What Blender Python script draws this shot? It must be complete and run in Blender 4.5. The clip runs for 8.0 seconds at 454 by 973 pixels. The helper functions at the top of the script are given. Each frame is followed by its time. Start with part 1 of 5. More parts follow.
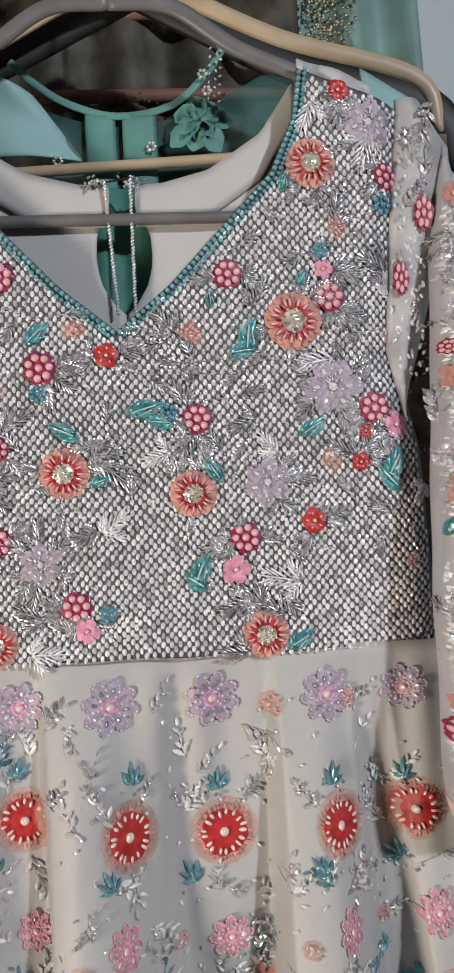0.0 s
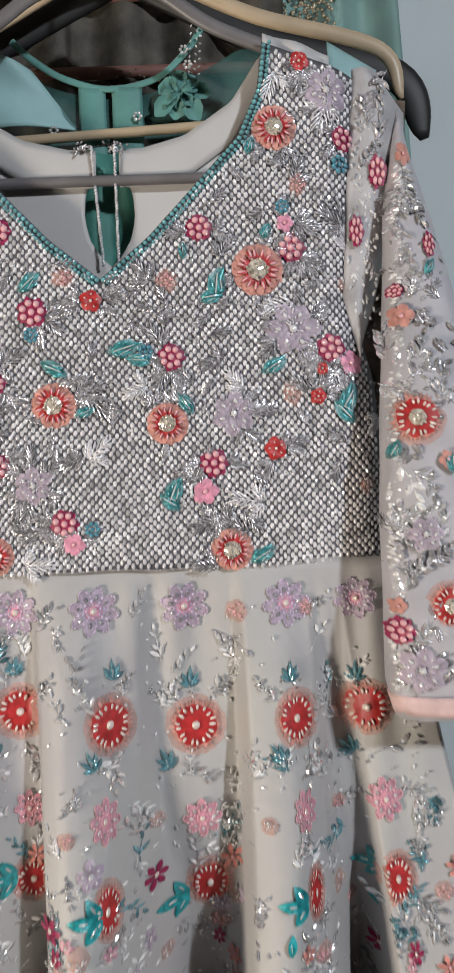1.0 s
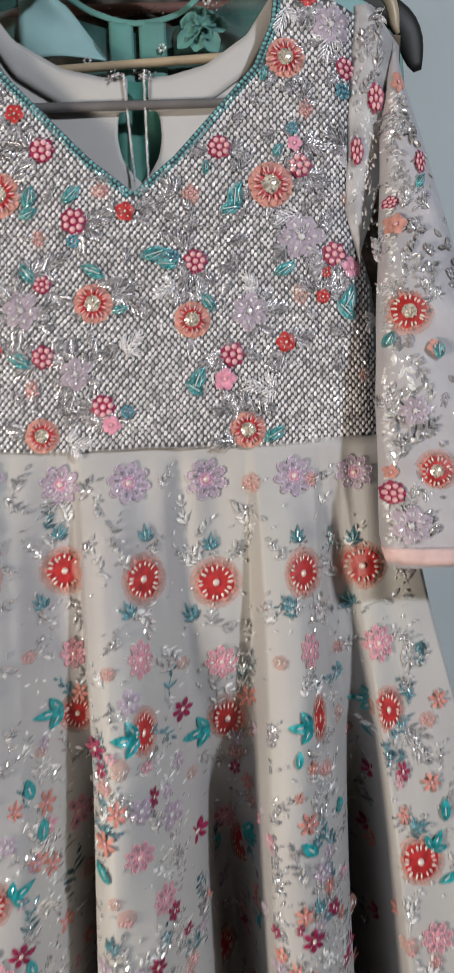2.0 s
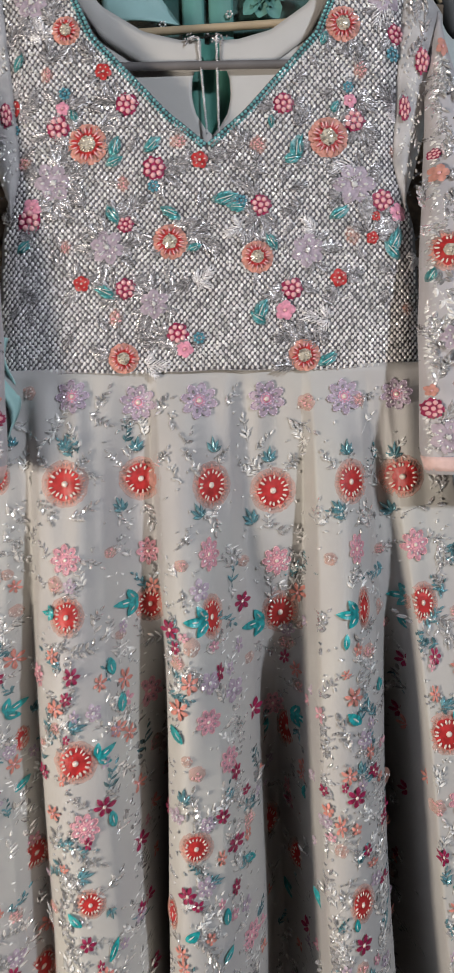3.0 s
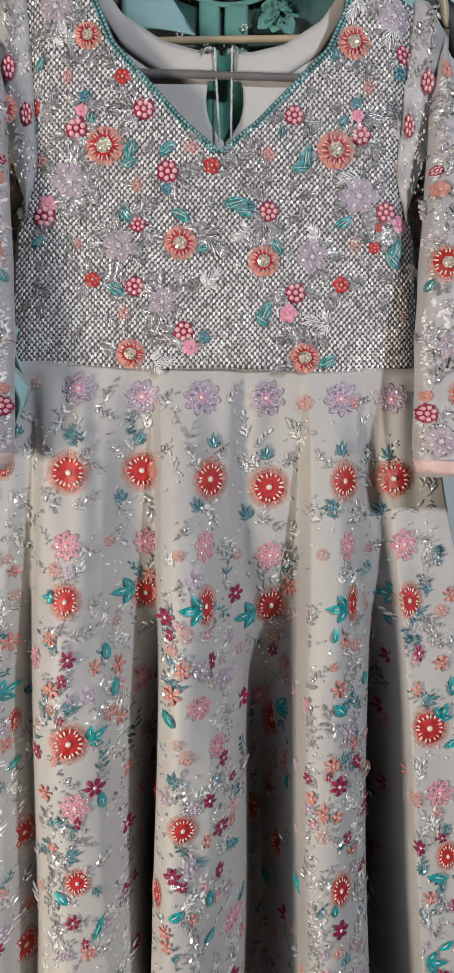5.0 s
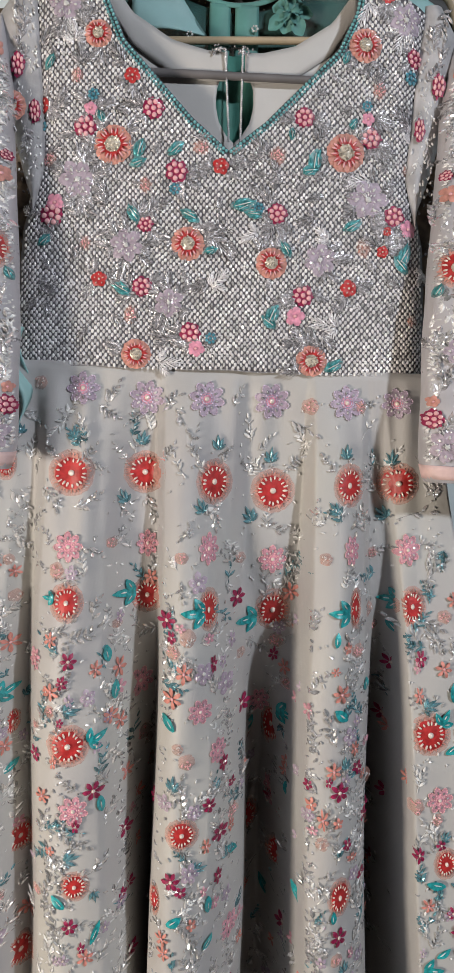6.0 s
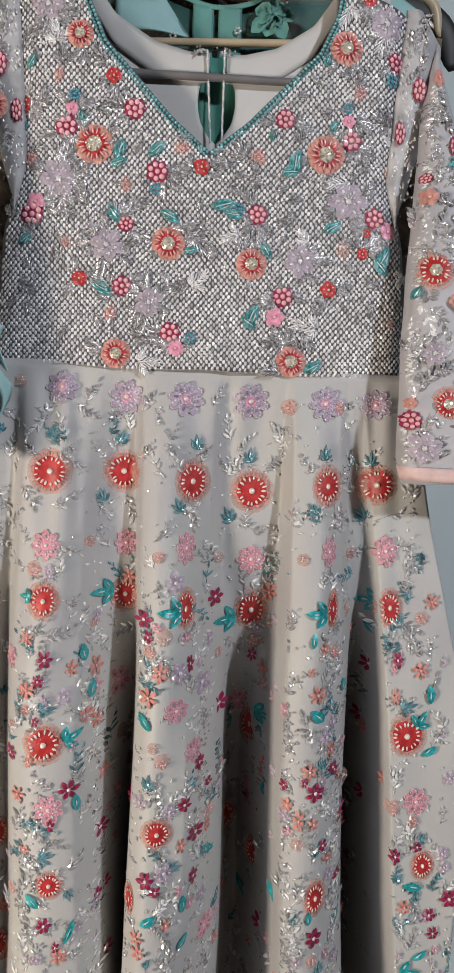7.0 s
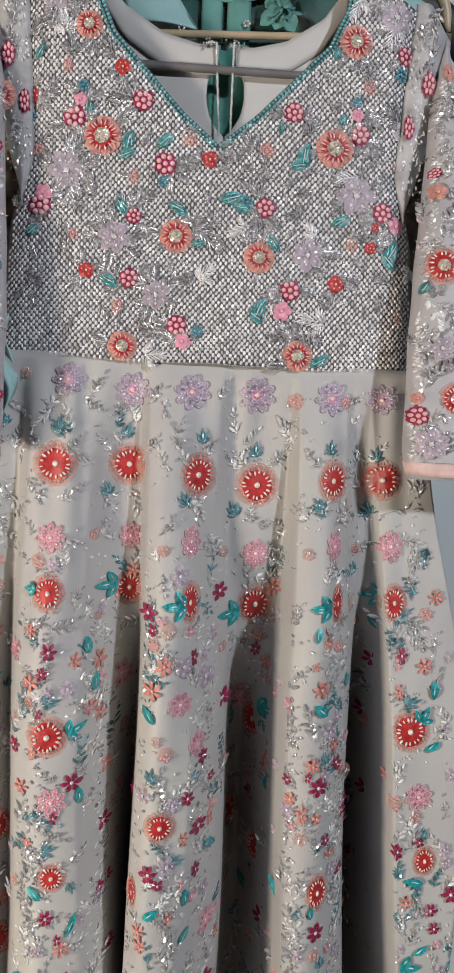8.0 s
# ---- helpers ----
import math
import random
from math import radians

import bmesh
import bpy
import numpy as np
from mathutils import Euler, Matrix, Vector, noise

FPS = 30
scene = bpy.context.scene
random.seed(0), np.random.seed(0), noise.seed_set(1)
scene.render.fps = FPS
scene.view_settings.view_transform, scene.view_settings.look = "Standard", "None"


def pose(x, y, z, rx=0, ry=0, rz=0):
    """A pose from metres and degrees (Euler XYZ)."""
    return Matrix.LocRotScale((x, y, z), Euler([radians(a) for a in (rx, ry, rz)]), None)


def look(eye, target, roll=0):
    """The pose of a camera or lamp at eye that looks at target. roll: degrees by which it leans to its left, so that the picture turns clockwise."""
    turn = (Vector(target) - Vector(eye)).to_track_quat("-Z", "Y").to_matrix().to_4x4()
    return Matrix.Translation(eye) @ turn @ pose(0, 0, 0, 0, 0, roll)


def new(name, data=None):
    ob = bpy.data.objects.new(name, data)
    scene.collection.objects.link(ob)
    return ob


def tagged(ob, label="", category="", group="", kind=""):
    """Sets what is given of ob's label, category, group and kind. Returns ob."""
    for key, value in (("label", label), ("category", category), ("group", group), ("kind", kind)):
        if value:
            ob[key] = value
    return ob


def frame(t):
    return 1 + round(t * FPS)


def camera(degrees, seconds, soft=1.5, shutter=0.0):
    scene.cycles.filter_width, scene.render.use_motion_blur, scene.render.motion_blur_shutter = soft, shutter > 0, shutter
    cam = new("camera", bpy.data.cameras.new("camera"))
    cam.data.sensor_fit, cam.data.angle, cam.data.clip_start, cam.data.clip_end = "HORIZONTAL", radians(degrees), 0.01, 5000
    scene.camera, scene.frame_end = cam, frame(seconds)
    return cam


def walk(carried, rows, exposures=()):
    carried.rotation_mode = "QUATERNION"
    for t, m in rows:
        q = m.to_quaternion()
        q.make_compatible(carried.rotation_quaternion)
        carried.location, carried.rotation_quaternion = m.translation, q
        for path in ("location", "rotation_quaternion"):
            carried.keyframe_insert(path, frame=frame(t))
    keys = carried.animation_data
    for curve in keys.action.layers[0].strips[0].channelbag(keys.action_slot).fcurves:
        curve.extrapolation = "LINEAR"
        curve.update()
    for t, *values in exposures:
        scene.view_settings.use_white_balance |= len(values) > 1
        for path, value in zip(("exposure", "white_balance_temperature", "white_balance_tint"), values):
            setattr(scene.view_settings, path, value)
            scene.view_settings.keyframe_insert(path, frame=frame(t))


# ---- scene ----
cam = camera(27.6, 8.0, soft=1.6, shutter=0.5)
PATH = [
    (0, (0.178, 0.043, 1.461), (0.285, 2.04, 1.443), -2.2),
    (0.5, (0.203, 0.02, 1.446), (0.278, 2.018, 1.422), -2.2),
    (1, (0.229, -0.04, 1.417), (0.242, 1.959, 1.371), -2.0),
    (1.2, (0.225, -0.063, 1.407), (0.265, 1.936, 1.345), -2.0),
    (2.3, (0.19, -0.202, 1.345), (0.219, 1.79, 1.173), -1.9),
    (2.5, (0.181, -0.234, 1.337), (0.198, 1.757, 1.15), -1.9),
    (3, (0.138, -0.28, 1.313), (0.168, 1.709, 1.112), -1.3),
    (3.5, (0.124, -0.306, 1.307), (0.155, 1.683, 1.104), -0.6),
    (4, (0.117, -0.313, 1.307), (0.176, 1.675, 1.102), 0.1),
    (4.5, (0.118, -0.316, 1.303), (0.19, 1.674, 1.113), 0.6),
    (6, (0.1, -0.307, 1.299), (0.201, 1.683, 1.126), 2.0),
    (6.5, (0.109, -0.311, 1.298), (0.214, 1.679, 1.132), 2.3),
    (7, (0.118, -0.31, 1.295), (0.229, 1.68, 1.132), 2.5),
    (7.5, (0.117, -0.309, 1.295), (0.234, 1.681, 1.126), 2.8),
    (8, (0.109, -0.308, 1.291), (0.227, 1.681, 1.122), 3.0),
]
walk(cam, [(t, look(eye, target, roll)) for t, eye, target, roll in PATH])

# ---- world and light ----
world = bpy.data.worlds.new("world")
scene.world = world
world.use_nodes = True
bg = world.node_tree.nodes["Background"]
bg.inputs["Color"].default_value = (0.62, 0.72, 0.85, 1)
bg.inputs["Strength"].default_value = 0.6


def area_lamp(name, eye, target, sx, sy, power, colour):
    data = bpy.data.lights.new(name, "AREA")
    data.shape, data.size, data.size_y, data.energy, data.color = "RECTANGLE", sx, sy, power, colour
    ob = new(name, data)
    ob.matrix_world = look(eye, target)
    return ob


# a cool ceiling light to the front and right, and an unseen warm light added low on the left
area_lamp("ceiling_light", (1.75, -1.94, 2.62), (0.25, 0.70, 1.25), 0.16, 0.16, 73, (0.88, 0.935, 1.0))
area_lamp("warm_left_light", (-1.42, -0.66, 0.84), (0.0, 0.7, 0.88), 0.45, 0.45, 45, (1.0, 0.88, 0.73))
scene.view_settings.exposure = -0.19


# ---- materials ----
def material(name, colour, rough=0.6, metal=0.0, vary=0.12, scale=60.0, bump=0.0, bump_scale=400.0, sheen=0.0, alpha=1.0, coat=0.0, island=0.0, weave=0.0, second=None, trans=0.0):
    """A procedural surface: base colour with cloudy variation, optional fine relief, gloss, and variation from piece to piece."""
    m = bpy.data.materials.new(name)
    m.use_nodes = True
    nt = m.node_tree
    bsdf = nt.nodes["Principled BSDF"]
    co = nt.nodes.new("ShaderNodeTexCoord")
    n1 = nt.nodes.new("ShaderNodeTexNoise")
    n1.inputs["Scale"].default_value, n1.inputs["Detail"].default_value = scale, 6
    nt.links.new(co.outputs["Object"], n1.inputs["Vector"])
    ramp = nt.nodes.new("ShaderNodeMix")
    ramp.data_type = "RGBA"
    dark = tuple(c * (1 - vary * 2) for c in colour) if second is None else second
    light = tuple(min(1, c * (1 + vary)) for c in colour)
    ramp.inputs["A"].default_value, ramp.inputs["B"].default_value = (*dark, 1), (*light, 1)
    stretch = nt.nodes.new("ShaderNodeMapRange")
    stretch.inputs["From Min"].default_value, stretch.inputs["From Max"].default_value = 0.32, 0.68
    nt.links.new(n1.outputs["Fac"], stretch.inputs["Value"])
    nt.links.new(stretch.outputs["Result"], ramp.inputs["Factor"])
    colour_out = ramp.outputs["Result"]
    if island:
        geo = nt.nodes.new("ShaderNodeNewGeometry")
        hsv = nt.nodes.new("ShaderNodeHueSaturation")
        mr = nt.nodes.new("ShaderNodeMapRange")
        mr.inputs["To Min"].default_value, mr.inputs["To Max"].default_value = 1 - island, 1 + island
        nt.links.new(geo.outputs["Random Per Island"], mr.inputs["Value"])
        nt.links.new(mr.outputs["Result"], hsv.inputs["Value"])
        nt.links.new(colour_out, hsv.inputs["Color"])
        colour_out = hsv.outputs["Color"]
    nt.links.new(colour_out, bsdf.inputs["Base Color"])
    rr = nt.nodes.new("ShaderNodeMapRange")
    rr.inputs["To Min"].default_value, rr.inputs["To Max"].default_value = max(0.03, rough - 0.08), min(1, rough + 0.08)
    nt.links.new(n1.outputs["Fac"], rr.inputs["Value"])
    nt.links.new(rr.outputs["Result"], bsdf.inputs["Roughness"])
    bsdf.inputs["Metallic"].default_value = metal
    bsdf.inputs["Sheen Weight"].default_value = sheen
    bsdf.inputs["Alpha"].default_value = alpha
    bsdf.inputs["Coat Weight"].default_value = coat
    bsdf.inputs["Transmission Weight"].default_value = trans
    if bump or weave:
        b = nt.nodes.new("ShaderNodeBump")
        b.inputs["Strength"].default_value, b.inputs["Distance"].default_value = bump or weave, 0.001
        if weave:
            wa, wb, add = nt.nodes.new("ShaderNodeTexWave"), nt.nodes.new("ShaderNodeTexWave"), nt.nodes.new("ShaderNodeMath")
            wa.bands_direction, wb.bands_direction = "X", "Z"
            for w in (wa, wb):
                w.inputs["Scale"].default_value, w.inputs["Distortion"].default_value = bump_scale, 1.5
                nt.links.new(co.outputs["Object"], w.inputs["Vector"])
            nt.links.new(wa.outputs["Fac"], add.inputs[0])
            nt.links.new(wb.outputs["Fac"], add.inputs[1])
            nt.links.new(add.outputs["Value"], b.inputs["Height"])
        else:
            n2 = nt.nodes.new("ShaderNodeTexNoise")
            n2.inputs["Scale"].default_value = bump_scale
            nt.links.new(co.outputs["Object"], n2.inputs["Vector"])
            nt.links.new(n2.outputs["Fac"], b.inputs["Height"])
        nt.links.new(b.outputs["Normal"], bsdf.inputs["Normal"])
    return m


NET = material("silver_net", (0.115, 0.11, 0.125), 0.6, 0.2, 0.15, 90, 0.4, 900)
BACK_NET = material("shade_brown_beaded_net", (0.22, 0.17, 0.13), 0.5, 0.2, 0.4, 60, 0.4, 600)
ORGANZA = material("ivory_organza", (0.465, 0.460, 0.447), 0.55, 0, 0.035, 7, second=(0.41, 0.398, 0.415), weave=0.12, bump_scale=420, sheen=0.25)
SLEEVE_CLOTH = material("sheer_sleeve_cloth", (0.44, 0.425, 0.46), 0.5, 0, 0.07, 25, weave=0.15, bump_scale=420, sheen=0.25)
LINING = material("cream_lining", (0.50, 0.49, 0.49), 0.55, 0, 0.03, 18, weave=0.1, bump_scale=500, sheen=0.2)
CAP_CLOTH = material("grey_sheer_cap_cloth", (0.44, 0.43, 0.45), 0.5, 0, 0.15, 40, weave=0.15, bump_scale=420, sheen=0.2)
CUFF_PINK = material("pink_cuff_cloth", (0.70, 0.50, 0.49), 0.6, 0, 0.1, 60, 0.2, 700)
SILVER = material("silver_bugle", (0.83, 0.815, 0.85), 0.24, 0.28, 0.05, 200, island=0.2)
CRYSTAL = material("clear_crystal", (0.88, 0.88, 0.89), 0.12, 0.3, 0.1, 300, coat=1.0, island=0.42)
CENTRE = material("champagne_crystal", (0.72, 0.66, 0.57), 0.14, 0.3, 0.2, 300, coat=1.0, island=0.4)
SILVER_GREY = material("silver_thread", (0.55, 0.54, 0.57), 0.26, 0.55, 0.15, 300, island=0.35)
STEEL_BLUE = material("blue_grey_bugle", (0.17, 0.36, 0.42), 0.22, 0.45, 0.2, 300, coat=0.5, island=0.4)
CORAL = material("coral_organza", (0.62, 0.245, 0.21), 0.6, 0, 0.18, 160, 0.4, 900, island=0.15)
HALO = material("sheer_peach_halo", (0.76, 0.40, 0.33), 0.7, 0, 0.15, 160, 0.3, 900, alpha=0.38)
SHEER_LILAC = material("sheer_lilac_petal", (0.55, 0.45, 0.56), 0.5, 0.05, 0.15, 200, 0.4, 900, island=0.2, alpha=0.6)
PEACH = material("peach_fringe", (0.58, 0.275, 0.235), 0.7, 0, 0.15, 160, 0.4, 900, island=0.2)
RED = material("red_satin", (0.47, 0.028, 0.030), 0.42, 0, 0.18, 140, 0.3, 800, island=0.15)
MAGENTA = material("magenta_thread", (0.30, 0.012, 0.075), 0.45, 0, 0.2, 200, 0.4, 900, island=0.2)
PINK_BEAD = material("pink_bead", (0.85, 0.47, 0.51), 0.2, 0, 0.08, 300, coat=0.6, island=0.12)
PINK = material("pink_petal", (0.72, 0.30, 0.42), 0.5, 0, 0.18, 200, 0.3, 900, island=0.2)
ROSE = material("rose_petal", (0.70, 0.34, 0.43), 0.4, 0, 0.18, 200, 0.3, 900, island=0.2, alpha=0.8)
LILAC = material("lilac_petal", (0.54, 0.42, 0.56), 0.4, 0.05, 0.15, 200, 0.4, 900, island=0.2, alpha=0.62)
LILAC_EDGE = material("lilac_thread", (0.66, 0.55, 0.70), 0.4, 0.2, 0.15, 300, island=0.25)
TEAL = material("teal_sequin_leaf", (0.020, 0.34, 0.37), 0.34, 0.1, 0.25, 220, 0.3, 700, coat=0.3, island=0.35)
TEAL_SOFT = material("soft_teal_leaf", (0.06, 0.27, 0.29), 0.26, 0.25, 0.25, 220, 0.3, 700, coat=0.5, island=0.45)
SHEER_LEAF = material("sheer_teal_leaf", (0.11, 0.33, 0.35), 0.4, 0.1, 0.25, 220, 0.3, 700, alpha=0.6)
MARQUISE = material("silvered_cut_crystal", (0.80, 0.80, 0.82), 0.17, 0.72, 0.1, 300, coat=0.6, island=0.30)
RUFFLE = material("sheer_coral_ruffle", (0.72, 0.34, 0.28), 0.55, 0, 0.2, 160, 0.4, 900, alpha=0.86)
BLUE_BEAD = material("blue_bead", (0.10, 0.31, 0.40), 0.2, 0.1, 0.15, 300, coat=0.7, island=0.25)
AQUA_BEAD = material("aqua_neck_bead", (0.20, 0.48, 0.52), 0.18, 0.2, 0.12, 300, coat=0.8, island=0.25)
PEARL = material("pearl", (0.85, 0.74, 0.68), 0.22, 0.1, 0.08, 300, coat=0.6, island=0.1)
GREY_PLASTIC = material("grey_plastic", (0.16, 0.15, 0.155), 0.42, 0, 0.08, 40, 0.05, 300)
BLACK_PLASTIC = material("black_plastic", (0.010, 0.010, 0.011), 0.55, 0, 0.1, 40, 0.05, 300)
BEIGE_PLASTIC = material("beige_plastic", (0.52, 0.40, 0.27), 0.42, 0, 0.06, 30, 0.05, 300)
BROWN_PLASTIC = material("pinkish_brown_plastic", (0.24, 0.12, 0.10), 0.45, 0, 0.08, 30)
TEAL_CLOTH = material("teal_chiffon", (0.10, 0.28, 0.26), 0.6, 0, 0.12, 25, weave=0.15, bump_scale=420, sheen=0.2)
SHEER_TEAL = material("sheer_teal_net", (0.06, 0.17, 0.16), 0.6, 0, 0.2, 30, alpha=0.45)
CHIFFON = material("pale_teal_chiffon", (0.23, 0.40, 0.37), 0.6, 0, 0.12, 12, weave=0.12, bump_scale=420, sheen=0.2, alpha=0.8)
TEAL_SATIN = material("light_teal_satin", (0.34, 0.56, 0.57), 0.6, 0, 0.06, 20, 0.1, 300)
GREEN_CLOTH = material("deep_green_cloth", (0.07, 0.25, 0.21), 0.6, 0, 0.15, 30, weave=0.2, bump_scale=400)
DARK_NET = material("dark_brown_net", (0.085, 0.075, 0.06), 0.7, 0, 0.35, 35, 0.5, 500)
GOLD = material("gold_sequin", (0.26, 0.22, 0.15), 0.38, 0.8, 0.2, 200, island=0.5)
STEEL = material("bright_steel", (0.7, 0.7, 0.7), 0.25, 1, 0.05, 40)
WALL_PAINT = material("pale_grey_blue_wall_paint", (0.64, 0.71, 0.73), 0.75, 0, 0.05, 3, 0.15, 180)
# dark colours for unseen surfaces, set to lower bounced light in the folds
SIDE_PAINT = material("low_bounce_brown_wall", (0.09, 0.068, 0.05), 0.8, 0, 0.08, 3, 0.15, 180)
FLOOR_TILE = material("low_bounce_brown_floor", (0.08, 0.06, 0.045), 0.5, 0, 0.15, 8, 0.1, 90)
CEIL_PAINT = material("low_bounce_ceiling", (0.14, 0.125, 0.11), 0.85, 0, 0.03, 4)


# ---- building blocks ----
def mesh_object(name, verts, faces, mats, parent=None, label="", smooth_faces=True, thick=0.0):
    me = bpy.data.meshes.new(name)
    me.from_pydata([tuple(v) for v in verts], [], faces)
    for m in mats if isinstance(mats, (list, tuple)) else [mats]:
        me.materials.append(m)
    if smooth_faces:
        me.polygons.foreach_set("use_smooth", [True] * len(me.polygons))
    me.update()
    ob = new(name, me)
    if parent is not None:
        ob.parent = parent
    if label:
        tagged(ob, label)
    if thick:
        mod = ob.modifiers.new("cloth_thickness", "SOLIDIFY")
        mod.thickness, mod.offset = thick, 0.0
    return ob


def thing(name, label, category, group="", at=(0, 0, 0)):
    ob = new(name)
    ob.empty_display_size = 0.05
    ob.location = at
    return tagged(ob, label, category, group)


def box(name, lo, hi, mat, parent=None, label=""):
    bm = bmesh.new()
    bmesh.ops.create_cube(bm, size=1.0)
    for v in bm.verts:
        v.co = [lo[i] + (hi[i] - lo[i]) * (v.co[i] + 0.5) for i in range(3)]
    bmesh.ops.bevel(bm, geom=bm.edges[:], offset=min(0.003, min(hi[i] - lo[i] for i in range(3)) * 0.2), segments=2, affect="EDGES")
    me = bpy.data.meshes.new(name)
    bm.to_mesh(me)
    bm.free()
    me.materials.append(mat)
    ob = new(name, me)
    if parent is not None:
        ob.parent = parent
    return tagged(ob, label) if label else ob


def sheet(name, nu, nv, at, mat, parent=None, label="", thick=0.0016, closed=False):
    """A cloth sheet from a function of two numbers from 0 to 1."""
    verts = [at(i / nu, j / nv) for j in range(nv + 1) for i in range(nu + (0 if closed else 1))]
    w = nu if closed else nu + 1
    faces = [(j * w + i, j * w + (i + 1) % w, (j + 1) * w + (i + 1) % w, (j + 1) * w + i) for j in range(nv) for i in range(nu)]
    return mesh_object(name, verts, faces, mat, parent, label, True, thick)


def tube(name, path, radius, mat, parent=None, label="", sides=10, flat=1.0, tip=True):
    """A bar along a path in the xz plane; flat squeezes it in depth."""
    pts = [Vector(p) for p in path]
    verts, faces = [], []
    for i, p in enumerate(pts):
        d = (pts[min(i + 1, len(pts) - 1)] - pts[max(i - 1, 0)]).normalized()
        side = Vector((0, 1, 0)) if abs(d.y) < 0.9 else Vector((1, 0, 0))
        up = d.cross(side).normalized()
        side = up.cross(d)
        r = radius(i / (len(pts) - 1)) if callable(radius) else radius
        for k in range(sides):
            a = 2 * math.pi * k / sides
            verts.append(p + up * math.cos(a) * r + side * math.sin(a) * r * flat)
    for i in range(len(pts) - 1):
        for k in range(sides):
            faces.append((i * sides + k, i * sides + (k + 1) % sides, (i + 1) * sides + (k + 1) % sides, (i + 1) * sides + k))
    if tip:
        faces.append(tuple(range(sides))[::-1])
        faces.append(tuple((len(pts) - 1) * sides + k for k in range(sides)))
    return mesh_object(name, verts, faces, mat, parent, label)


def bezier(points, steps=10):
    """A smooth line through some points."""
    p = [Vector(q) for q in points]
    p = [p[0] * 2 - p[1]] + p + [p[-1] * 2 - p[-2]]
    out = []
    for i in range(1, len(p) - 2):
        for s in range(steps):
            t = s / steps
            out.append(0.5 * ((2 * p[i]) + (p[i + 1] - p[i - 1]) * t + (2 * p[i - 1] - 5 * p[i] + 4 * p[i + 1] - p[i + 2]) * t * t + (3 * p[i] - p[i - 1] - 3 * p[i + 1] + p[i + 2]) * t ** 3))
    return out + [p[-2]]


